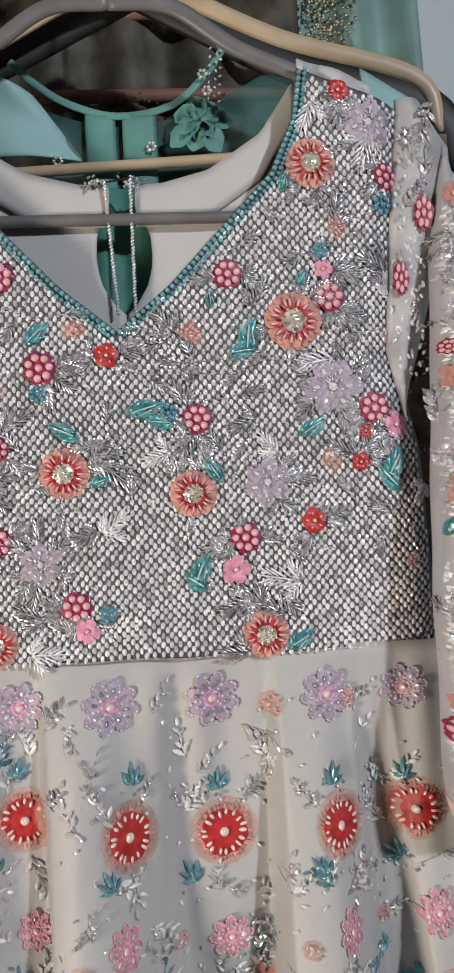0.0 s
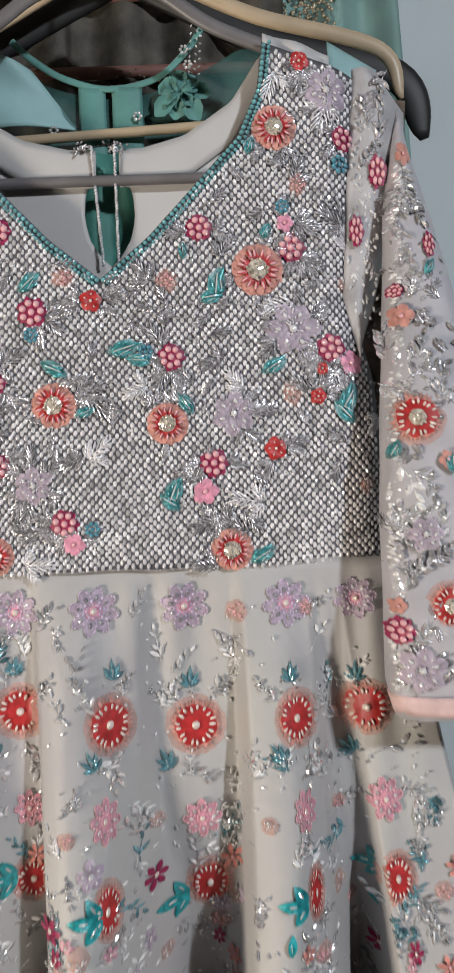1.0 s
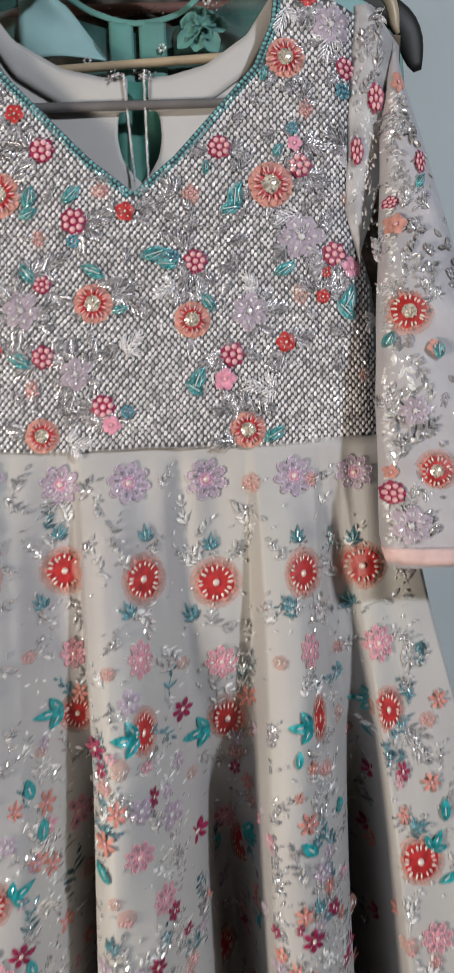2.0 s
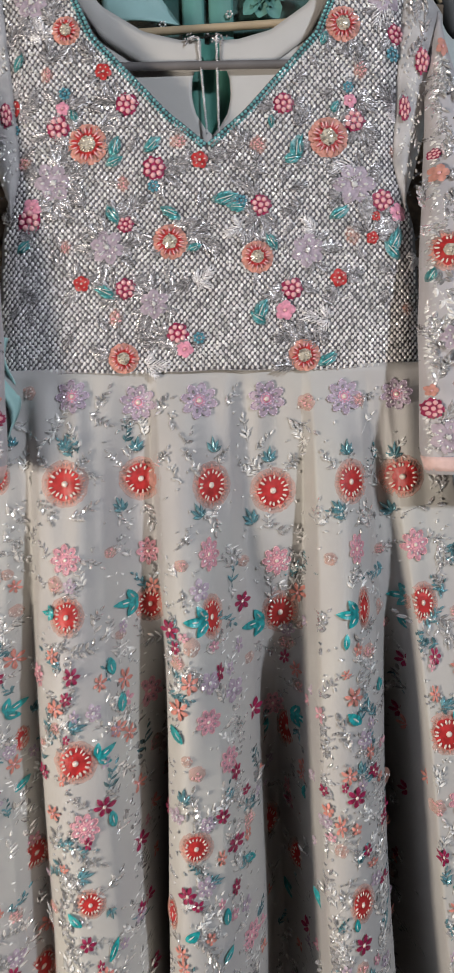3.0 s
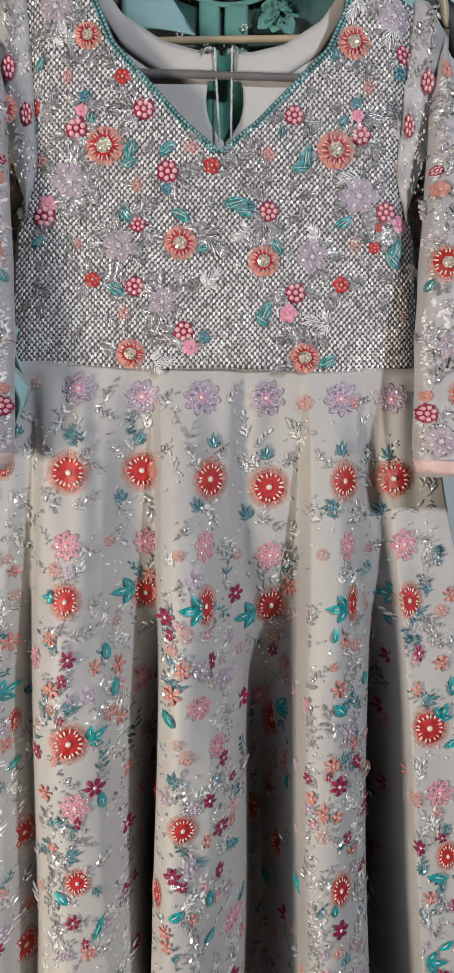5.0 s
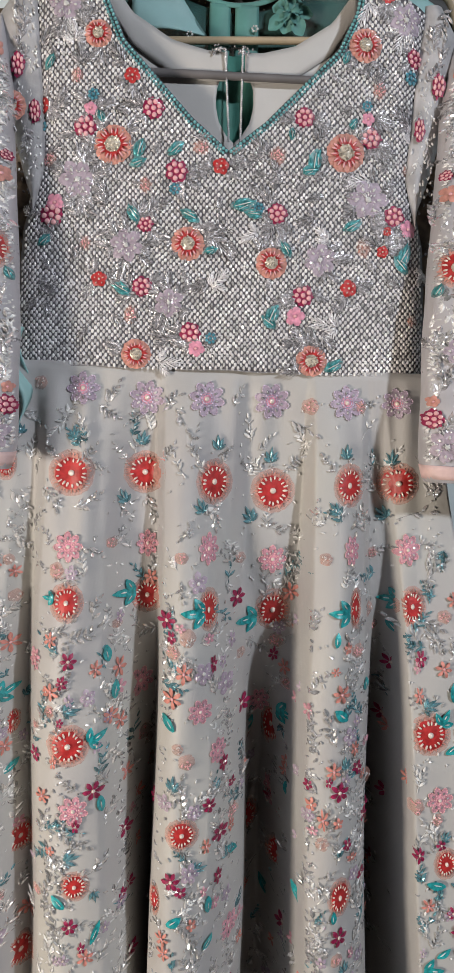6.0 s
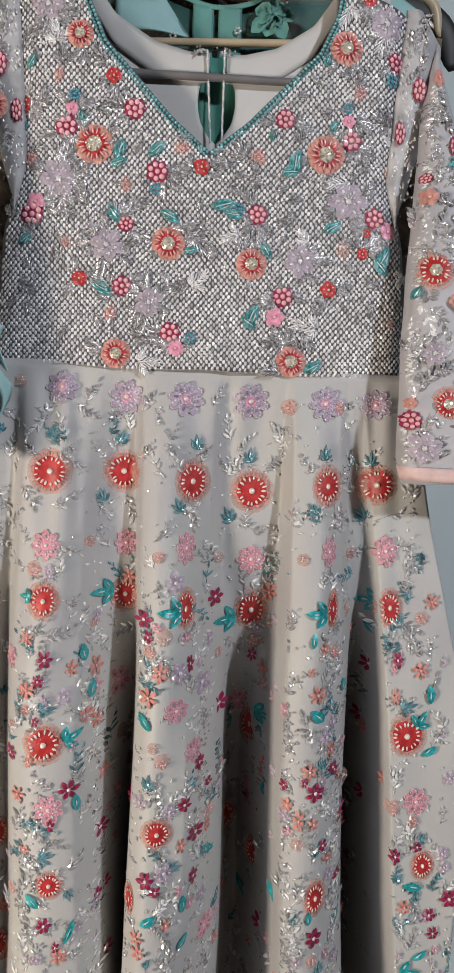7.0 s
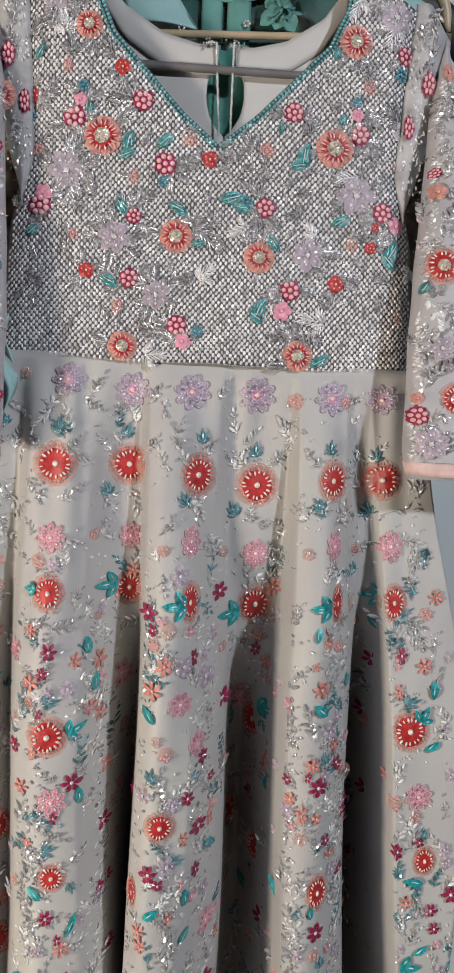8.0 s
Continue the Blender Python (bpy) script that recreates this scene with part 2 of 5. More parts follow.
class Stitch:
    """Gathers beads, petals and leaves as (across, up, height over the cloth)."""

    def __init__(self):
        self.v, self.f = [], []

    def bead(self, a, b, h, rx, rz, rh, turn=0.0, seg=6, blunt=1.0):
        """A rounded bead; rx and rz its half sizes along and across, blunt below 1 squares its ends."""
        n, base = len(self.v), (a, b)
        c, s = math.cos(turn), math.sin(turn)
        for ring, (w, t) in enumerate(((0.95, 0.0), (0.85, 0.55), (0.45, 0.9))):
            for k in range(seg):
                q = 2 * math.pi * (k + 0.5) / seg
                x, z = (r * w * math.copysign(abs(f) ** blunt, f) for r, f in ((rx, math.cos(q)), (rz, math.sin(q))))
                self.v.append((a + x * c - z * s, b + x * s + z * c, h + rh * t))
        self.v.append((a, b, h + rh))
        for r in range(2):
            for k in range(seg):
                self.f.append((n + r * seg + k, n + r * seg + (k + 1) % seg, n + (r + 1) * seg + (k + 1) % seg, n + (r + 1) * seg + k))
        for k in range(seg):
            self.f.append((n + 2 * seg + k, n + 2 * seg + (k + 1) % seg, n + 3 * seg))

    def marquise(self, a, b, h, length, width, rise, turn):
        """A cut stone with two pointed ends that starts at (a, b) and runs along turn."""
        n = len(self.v)
        c, s = math.cos(turn), math.sin(turn)
        for t, e, up in ((0, 0, 0), (0.30, -0.92, 0.1), (0.30, 0.92, 0.1), (0.68, -0.86, 0.1), (0.68, 0.86, 0.1), (1, 0, 0), (0.34, -0.12, 1), (0.66, 0.10, 1)):
            x, z = length * t, width * e
            self.v.append((a + x * c - z * s, b + x * s + z * c, h + rise * up))
        self.f += [tuple(n + k for k in f) for f in ((0, 1, 6), (0, 6, 2), (1, 3, 7, 6), (2, 6, 7, 4), (3, 5, 7), (4, 7, 5))]

    def feather(self, a, b, h, length, turn, strands=4, rnd=None):
        """A leaf laid of long slim bugle beads on both sides of a vein."""
        c, s = math.cos(turn), math.sin(turn)
        self.bead(a + length * 0.5 * c, b + length * 0.5 * s, h, length * 0.52, 0.0007, 0.0015, turn, 5)
        for side in (-1, 1):
            for k in range(strands):
                t = 0.05 + 0.62 * k / strands
                q = turn + side * (0.62 - 0.30 * k / strands) + rnd.gauss(0, 0.05)
                ln = length * (0.23 - 0.06 * abs(k / strands - 0.3))
                self.bead(a + length * t * c + ln * math.cos(q), b + length * t * s + ln * math.sin(q), h + 0.0004, ln, 0.00095, 0.0016, q, 5)

    def petal(self, a, b, turn, length, width, h, lift=0.001, point=1.0, cup=0.3):
        """A leaf or petal that starts at (a, b) and runs along turn."""
        n = len(self.v)
        c, s = math.cos(turn), math.sin(turn)
        rows = 5
        for i in range(rows + 1):
            t = i / rows
            w = width * math.sin(math.pi * min(1.0, t ** point * 0.94 + 0.04)) ** 0.75
            for k, e in enumerate((-1, 0, 1)):
                x, z = length * t, w * e
                hh = h + lift * math.sin(math.pi * t) * (1.0 if e else 1 - cup) + 0.0002
                self.v.append((a + x * c - z * s, b + x * s + z * c, hh))
        for i in range(rows):
            for k in range(2):
                q = n + i * 3 + k
                self.f.append((q, q + 1, q + 4, q + 3))

    def disc(self, a, b, rx, rz, h, dome, lobes=0, depth=0.0, seg=24, rings=3, ragged=0.0, rnd=None, ripple=0.0):
        n = len(self.v)
        self.v.append((a, b, h + dome))
        for r in range(1, rings + 1):
            t = r / rings
            for k in range(seg):
                q = 2 * math.pi * k / seg
                w = 1 + (depth * math.cos(lobes * q) if lobes else 0) + (ragged * (rnd.random() - 0.5) if rnd and r == rings else 0)
                self.v.append((a + rx * t * w * math.cos(q), b + rz * t * w * math.sin(q), h + dome * (1 - t * t) + ripple * t * (k % 2)))
        for k in range(seg):
            self.f.append((n, n + 1 + k, n + 1 + (k + 1) % seg))
        for r in range(rings - 1):
            for k in range(seg):
                p, q = n + 1 + r * seg + k, n + 1 + r * seg + (k + 1) % seg
                self.f.append((p, p + seg, q + seg, q))

    def made(self, name, x, z, cloth, mat, parent, label="", sx=1.0, sz=1.0):
        """Lays it on the cloth round (x, z)."""
        y0 = cloth(x, z)
        verts = []
        for a, b, h in self.v:
            a, b = a * sx, b * sz
            y = cloth(x + a, z + b)
            if abs(a) < 0.05:
                reach = 1.4 * abs(a) + 0.35 * abs(b) + 0.001
                y = min(max(y, y0 - reach), y0 + reach)
            verts.append((x + a, y - h, z + b))
        return mesh_object(name, verts, self.f, mat, parent, label, mat not in (CRYSTAL, SILVER_GREY, CENTRE, MARQUISE, STEEL_BLUE))


# ---- forms of the cloth ----
XC = 0.14          # middle of the dress
WAIST = 1.337


def smooth(t):
    t = min(max(t, 0.0), 1.0)
    return t * t * (3 - 2 * t)


def table(rows, v):
    """Smooth interpolation in a short table of (key, value)."""
    if v <= rows[0][0]:
        return rows[0][1]
    for (a, p), (b, q) in zip(rows, rows[1:]):
        if v <= b:
            return p + (q - p) * (v - a) / (b - a)
    return rows[-1][1]


# half width of the bodice and its neckline, over height
SIDE = [(1.33, 0.225), (1.40, 0.222), (1.48, 0.216), (1.548, 0.199), (1.62, 0.203), (1.72, 0.211), (1.75, 0.212)]
NECK = [(1.566, 0.0), (1.58, 0.017), (1.597, 0.038), (1.633, 0.072), (1.674, 0.111), (1.713, 0.128), (1.75, 0.133)]
BACK_NECK = [(0.0, 1.674), (0.03, 1.675), (0.066, 1.684), (0.107, 1.710), (0.133, 1.747)]


def bodice_y(x, z):
    u = abs(x - XC)
    w = table(SIDE, z)
    return 0.688 + 0.012 * (u / w) ** 2 + 0.016 * max(0.0, (u - w + 0.03) / 0.03) ** 2 + 0.0012 * math.sin(x * 41 + z * 13) * math.sin(z * 37 + 1)


# skirt folds: place across at the waist, place across below, depth below, how far down the fold opens
FOLDS = [(-0.30, -0.44, 0.80, 0.1), (-0.26, -0.36, 0.70, 0.1), (-0.238, -0.29, 0.655, 0.1), (-0.217, -0.228, 0.676, 0.1), (-0.197, -0.200, 0.715, 0.0),
         (-0.182, -0.178, 0.660, 0.0), (-0.155, -0.145, 0.642, 0.0), (-0.128, -0.108, 0.650, 0.05), (-0.110, -0.081, 0.680, 0.10), (-0.088, -0.066, 0.76, 0.27), (-0.069, -0.059, 0.83, 0.33),
         (-0.057, -0.055, 0.650, 0.0), (-0.035, -0.035, 0.632, 0.0), (-0.006, -0.006, 0.640, 0.05), (0.016, 0.016, 0.662, 0.1), (0.036, 0.040, 0.72, 0.12), (0.050, 0.058, 0.86, 0.26), (0.066, 0.070, 0.87, 0.26),
         (0.092, 0.100, 0.745, 0.07), (0.104, 0.111, 0.658, 0.0), (0.125, 0.133, 0.648, 0.0), (0.152, 0.170, 0.668, 0.05), (0.162, 0.194, 0.725, 0.15), (0.168, 0.203, 0.90, 0.28), (0.171, 0.211, 0.93, 0.28),
         (0.175, 0.237, 0.80, 0.25), (0.181, 0.246, 0.672, 0.1), (0.228, 0.304, 0.672, 0.1), (0.232, 0.311, 0.74, 0.1), (0.233, 0.312, 0.87, 0.1)]


FOLD_ROWS = {}


def fold_row(z):
    key = round(z * 2500)
    if key not in FOLD_ROWS:
        FOLD_ROWS[key] = folds_at(key / 2500)
    return FOLD_ROWS[key]


def folds_at(z):
    t = (WAIST - z) / 0.65
    side = min(max(t * 1.75, 0.0), 1.0)
    rows = []
    for a, b, y, onset in FOLDS:
        wide = side if abs(a) > 0.19 else t
        deep = (0.30 if onset < 0.06 else 0.16 if onset < 0.2 else 0.03) * min(1.0, max(0.0, t) * 9) + 0.90 * smooth((t - onset) / 0.62)
        lean = 0.004 * math.sin(8 * z + 25 * a + 1.0) * smooth(t * 2)
        base = 0.693 + 0.009 * min(1.0, max(0.0, t) * 5)
        rows.append((XC + a + (b - a) * wide + lean, base + (y - 0.702) * deep - 0.012 * t))
    return rows


def skirt_y(x, z, rows=None):
    return fold_y(x, z, rows) + gathers(x, z)


def gathers(x, z):
    """Small soft creases, strongest below the waist."""
    t = max(0.0, (WAIST - z) / 0.868)
    return 0.0014 * math.sin(x * 90 + 3 * math.sin(z * 9)) * min(1, t * 6) + 0.0036 * math.sin(x * 125 + 2 * math.sin(x * 37) + z * 4) * max(0, 1 - t * 3) * min(1, t * 30)


def fold_y(x, z, rows=None):
    rows = rows or fold_row(z)
    if x <= rows[0][0]:
        return rows[0][1]
    if x >= rows[-1][0]:
        return rows[-1][1]
    i = next(k for k in range(len(rows) - 1) if x <= rows[k + 1][0])
    steep = [(rows[k + 1][1] - rows[k][1]) / max(1e-5, rows[k + 1][0] - rows[k][0]) if 0 <= k < len(rows) - 1 else 0.0 for k in (i - 1, i, i + 1)]
    m0, m1 = (2 * d * e / (d + e) if d * e > 0 else 0.0 for d, e in ((steep[0], steep[1]), (steep[1], steep[2])))
    (a, p), (b, q) = rows[i], rows[i + 1]
    w = max(1e-5, b - a)
    t = (x - a) / w
    return (1 + 2 * t) * (1 - t) ** 2 * p + t * (1 - t) ** 2 * w * m0 + t * t * (3 - 2 * t) * q + t * t * (t - 1) * w * m1


def sleeve_edges(z):
    inner = table([(1.233, 0.213), (1.255, 0.207), (1.37, 0.209), (1.44, 0.213), (1.55, 0.222), (1.615, 0.226), (1.66, 0.234), (1.70, 0.242)], z)
    outer = table([(1.233, 0.350), (1.40, 0.308), (1.546, 0.273), (1.60, 0.262), (1.66, 0.247), (1.70, 0.243)], z)
    return inner, outer


def sleeve_mid(z):
    return table([(1.233, 0.640), (1.30, 0.645), (1.45, 0.668), (1.60, 0.695), (1.70, 0.715)], z)


def sleeve_deep(z):
    return table([(1.233, 0.030), (1.45, 0.034), (1.60, 0.024), (1.66, 0.012), (1.70, 0.003)], z)


def sleeve_y(x, z):
    u = abs(x - XC)
    a, b = sleeve_edges(z)
    c = min(max((u - (a + b) / 2) / max((b - a) / 2, 1e-4), -1.0), 1.0)
    return sleeve_mid(z) - sleeve_deep(z) * math.sqrt(max(0.0, 1 - c * c)) ** 0.7


def cap_y(x, z):
    return 0.703


# ---- the room ----
# only the north wall shows; the rest is unseen, darkened against bounced light
tagged(box("floor", (-3.0, -3.0, -0.10), (3.0, 1.7, 0.0), FLOOR_TILE), "unseen floor, dark brown to cut bounced light", "floor", kind="structure")
tagged(box("ceiling", (-3.0, -3.0, 2.7), (3.0, 1.7, 2.8), CEIL_PAINT), "unseen ceiling, dull and dark to cut bounced light", "ceiling", kind="structure")
tagged(box("wall_north", (-3.0, 1.25, 0.0), (3.0, 1.37, 2.7), WALL_PAINT), "pale grey-blue painted wall behind the clothes", "wall", kind="structure")
tagged(box("wall_east", (2.9, -3.0, 0.0), (3.0, 1.25, 2.7), SIDE_PAINT), "unseen side wall, dark brown to cut bounced light", "wall", kind="structure")
tagged(box("wall_west", (-3.0, -3.0, 0.0), (-2.9, 1.25, 2.7), SIDE_PAINT), "unseen side wall, dark brown to cut bounced light", "wall", kind="structure")
tagged(box("wall_south", (-2.9, -3.0, 0.0), (2.9, -2.9, 2.7), SIDE_PAINT), "unseen wall facing the clothes, dark brown to cut bounced light", "wall", kind="structure")


# ---- the embroidered dress ----
dress = thing("embroidered_dress", "ivory dress with silver-beaded bodice and embroidered flowers on a hanger", "dress", at=(0, 0, 0))
rnd = random.Random(7)


def bodice_half(side):
    def at(s, t):
        z = WAIST + t * (1.748 - WAIST - 0.027 * s * t ** 6)
        inner, outer = table(NECK, z), table(SIDE, z)
        x = XC + side * (inner + (outer - inner) * s)
        return (x, bodice_y(x, z), z)
    return at


for side in (-1, 1):
    sheet("bodice_front", 36, 70, bodice_half(side), NET, dress, "bodice panel of grey net under dense silver beads")

# back of the bodice, seen as a cream facing inside the neck
KEYHOLE = [(1.583, 0.0), (1.590, 0.008), (1.605, 0.017), (1.622, 0.0205), (1.640, 0.0195), (1.655, 0.014), (1.668, 0.0095), (1.70, 0.009)]


def back_half(side, low, inset, y):
    def at(s, t):
        outer = 0.205
        inner0 = 0.009
        u = inner0 + (outer - inner0) * s
        top = table(BACK_NECK, u) if u < 0.133 else 1.747 - 0.027 * (u - 0.133) / 0.077
        z = low + (top - low) * t
        k = table(KEYHOLE, z)
        u = u + (k + 0.0 - inner0) * max(0.0, 1 - s * 5)
        return (XC + 0.006 + side * u - 0.006 * s, y + 0.005 * math.sin(u * 30 + side) * (1 - t) + 0.0022 * math.sin(u * 95 + 3 * t + side) * (1 - t) + inset, z)
    return at


for side in (-1, 1):
    sheet("back_lining", 40, 46, back_half(side, 1.35, 0.0, 0.722), LINING, dress, "smooth cream lining of the back with a keyhole slit")


def facing(side):
    def at(s, t):
        u = 0.0095 + (0.134 - 0.0095) * s
        top = table(BACK_NECK, u) + 0.002
        low = top - 0.030 - 0.004 * math.sin(s * 3)
        return (XC + 0.006 + side * u - 0.006 * s, 0.7185 - 0.002 * math.sin(t * 3.1), low + (top - low) * t)
    return at


for side in (-1, 1):
    sheet("neck_facing", 30, 5, facing(side), LINING, dress, "curved cream neck facing")


# lining edge along the shoulders
for side in (-1, 1):
    sheet("shoulder_lining", 12, 3, lambda s, t: (XC + side * (0.134 + 0.052 * s), 0.6985 + 0.002 * math.sin(s * 9), 1.739 + 0.018 * t - 0.013 * s - 0.006 * s * s * t), LINING, dress, "white lining edge at the shoulder")


# ties across the slit: two beaded cords and small tassels
def cord(x0, z0, x1, z1, y):
    st = Stitch()
    count = int(math.hypot(x1 - x0, z1 - z0) / 0.0024)
    for k in range(count):
        t = k / count
        st.bead(x0 + (x1 - x0) * t + 0.0002 * math.sin(k * 1.3), z0 + (z1 - z0) * t, 0, 0.0019, 0.0011, 0.0022, 0.7, 5)
    verts = [(a, y - h, b) for a, b, h in st.v]
    mesh_object("silver_cord", verts, st.f, SILVER, dress, "twisted silver cord")["kind"] = "stuff"


cord(XC - 0.006, 1.676, XC + 0.0008, 1.580, 0.7120)
cord(XC + 0.0125, 1.678, XC + 0.0130, 1.578, 0.7120)
for u, lean in ((-0.012, 0.2), (0.014, -0.5)):
    st = Stitch()
    for k in range(26):
        st.bead(u + rnd.gauss(0, 0.0038), 1.677 + rnd.gauss(0, 0.0022) + lean * rnd.gauss(0, 0.003), 0.0, 0.0018, 0.001, 0.002, rnd.random() * 3, 5)
    mesh_object("tie_tassel", [(XC + a, 0.7135 - h, b) for a, b, h in st.v], st.f, SILVER_GREY, dress, "small silver bead tassel")
st = Stitch()
for k in range(9):
    st.bead(-0.010 + 0.0026 * k, 1.6765 + 0.0004 * k, 0, 0.0016, 0.0009, 0.002, 0.3, 5)
mesh_object("tie_knot", [(XC + a, 0.7140 - h, b) for a, b, h in st.v], st.f, BLACK_PLASTIC, dress, "dark thread tie")["kind"] = "stuff"


# side of the back between sleeve and bodice; its brown colour stands in for shade
def back_side(side):
    def at(s, t):
        z = 1.34 + 0.38 * t
        w = table(SIDE, z)
        u = w - 0.03 + 0.075 * s
        return (XC + side * u, 0.735 + 0.015 * s + 0.004 * math.sin(t * 25), z)
    return at


for side in (-1, 1):
    sheet("bodice_back_side", 8, 30, back_side(side), BACK_NET, dress, "side of the beaded back, coloured brown for shade")
    st = Stitch()
    for k in range(420):
        t = rnd.random()
        z = 1.345 + 0.36 * t
        u = table(SIDE, z) - 0.022 + 0.062 * rnd.random()
        st.bead(side * u, z, 0.001, 0.0026, 0.0014, 0.0018, rnd.random() * 3, 5)
    mesh_object("back_beading", [(XC + a, 0.737 + 0.3 * max(0.0, abs(a) - 0.2) - h, b) for a, b, h in st.v], st.f, SILVER_GREY, dress, "loose silver beading on the back")


# skirt
def skirt_at(s, t):
    z = WAIST + 0.004 - t * 0.868
    rows = fold_row(z)
    x = rows[0][0] + (rows[-1][0] - rows[0][0]) * s
    y = skirt_y(x, z, rows)
    return (x, y, z)


sheet("skirt", 420, 90, skirt_at, ORGANZA, dress, "ivory organza skirt in deep soft folds", 0.0012)


def skirt_back(s, t):
    z = WAIST - 0.004 - t * 0.86
    rows = fold_row(z)
    return (rows[0][0] + (rows[-1][0] - rows[0][0]) * s, rows[0][1] + 0.17 + 0.012 * math.sin(s * 40) * t + 0.05 * math.sin(s * math.pi), z)


sheet("skirt_back", 90, 24, skirt_back, ORGANZA, dress, "back of the ivory skirt")
tube("waist_seam", [(XC + 0.2235 * (k / 20 - 1), bodice_y(XC + 0.2235 * (k / 20 - 1), WAIST) - 0.0012, WAIST + 0.0007 * math.sin(k)) for k in range(41)], 0.0006, SILVER_GREY, dress, "narrow grey seam at the waist", 6)


# sleeves
def sleeve_at(side):
    def at(s, t):
        z = 1.233 + (1.70 - 1.233) * t
        a, b = sleeve_edges(z)
        q = 2 * math.pi * s
        c = math.cos(q)
        d = math.copysign(abs(math.sin(q)) ** 0.7, math.sin(q))
        u = (a + b) / 2 + (b - a) / 2 * c
        zz = z - 0.002 * math.sin(q) * (1 - t) - (0.004 * max(0, -c) * max(0, 1 - t * 12))
        return (XC + side * u, sleeve_mid(z) - sleeve_deep(z) * d + 0.0015 * math.sin(z * 70 + u * 60), zz)
    return at


def cap_at(side):
    def at(s, t):
        z = 1.50 + 0.23 * t
        w0 = table(SIDE, z) - 0.006
        w1 = table([(1.50, 0.204), (1.54, 0.218), (1.60, 0.234), (1.66, 0.246), (1.70, 0.250), (1.73, 0.230)], z)
        return (XC + side * (w0 + (w1 - w0) * s), cap_y(0, z) + 0.004 - 0.006 * math.sin(math.pi * s) + 0.020 * s ** 3, z)
    return at


def cuff_at(side):
    def at(s, t):
        z = 1.2335 + 0.014 * t
        a, b = sleeve_edges(z)
        q = 2 * math.pi * s
        c = math.cos(q)
        d = math.copysign(abs(math.sin(q)) ** 0.7, math.sin(q))
        return (XC + side * ((a + b) / 2 + ((b - a) / 2 + 0.0012) * c), sleeve_mid(z) - (sleeve_deep(z) + 0.0014) * d, z - 0.0015)
    return at


sleeves = {}
for side in (-1, 1):
    sleeves[side] = sheet("sleeve", 56, 60, sleeve_at(side), SLEEVE_CLOTH, dress, "long sheer ivory sleeve with beaded flowers", 0.0012, True)
    sheet("cuff_band", 56, 3, cuff_at(side), CUFF_PINK, sleeves[side], "pale pink band of the cuff", 0.001, True)
    sheet("sleeve_cap", 10, 24, cap_at(side), CAP_CLOTH, dress, "sheer grey-white top of the sleeve")


# ---- embroidery ----
# places on the dress: across from its middle, height, half sizes, turn
CORAL_BLOOMS = [
    (-0.1388, 1.678, 0.0143, 0.0143), (0.1401, 1.6804, 0.0177, 0.0177), (-0.121, 1.5669, 0.0203, 0.0203), (0.1237, 1.5695, 0.0205, 0.0205), (-0.0399, 1.4682, 0.0178, 0.0178),
    (0.049, 1.4511, 0.0166, 0.0166), (-0.0913, 1.351, 0.016, 0.016), (0.0963, 1.3506, 0.0168, 0.0168),
]
BERRIES = [
    (-0.0797, 1.605, 0.0111, 0.0111), (0.0786, 1.6033, 0.0105, 0.0105), (-0.1504, 1.5844, 0.0118, 0.0118), (0.1502, 1.5866, 0.0112, 0.0112), (-0.054, 1.5415, 0.0118, 0.0118),
    (-0.1841, 1.493, 0.0126, 0.0126), (0.0535, 1.5031, 0.0106, 0.0106), (0.1803, 1.5071, 0.0114, 0.0114), (-0.0848, 1.4869, 0.0086, 0.0086), (-0.0867, 1.422, 0.0106, 0.0106),
    (0.0843, 1.4192, 0.0113, 0.0113), (-0.0347, 1.3753, 0.0113, 0.0113), (0.1962, 1.673, 0.01, 0.01),
]
PINK_BLOSSOMS = [
    (-0.1449, 1.6024, 0.0072, 0.0072), (0.1462, 1.6054, 0.0072, 0.0072), (-0.1806, 1.5059, 0.0099, 0.0099), (0.1964, 1.4951, 0.0101, 0.0101), (0.0767, 1.3968, 0.0107, 0.0107),
    (-0.028, 1.3589, 0.0093, 0.0093),
]
RED_BLOSSOMS = [
    (-0.1025, 1.6375, 0.0084, 0.0084), (-0.1971, 1.6072, 0.0093, 0.0093), (-0.0076, 1.5489, 0.0092, 0.0092), (-0.1324, 1.4281, 0.0086, 0.0086), (0.1336, 1.4289, 0.0094, 0.0094),
    (0.1685, 1.469, 0.0067, 0.0067), (0.1727, 1.4908, 0.0053, 0.0053),
]
RED_BLOSSOMS += [
    (0.1615, 1.7315, 0.0079, 0.0079),
]
BLUE_CLUSTERS = [
    (-0.1422, 1.6169, 0.0072, 0.0072), (0.1446, 1.6187, 0.0066, 0.0066), (-0.0552, 1.5236, 0.0072, 0.0072), (-0.1974, 1.5863, 0.0066, 0.0066), (0.0336, 1.5078, 0.0072, 0.0072),
    (-0.0127, 1.3702, 0.0073, 0.0073), (0.1923, 1.6531, 0.0086, 0.0086),
]
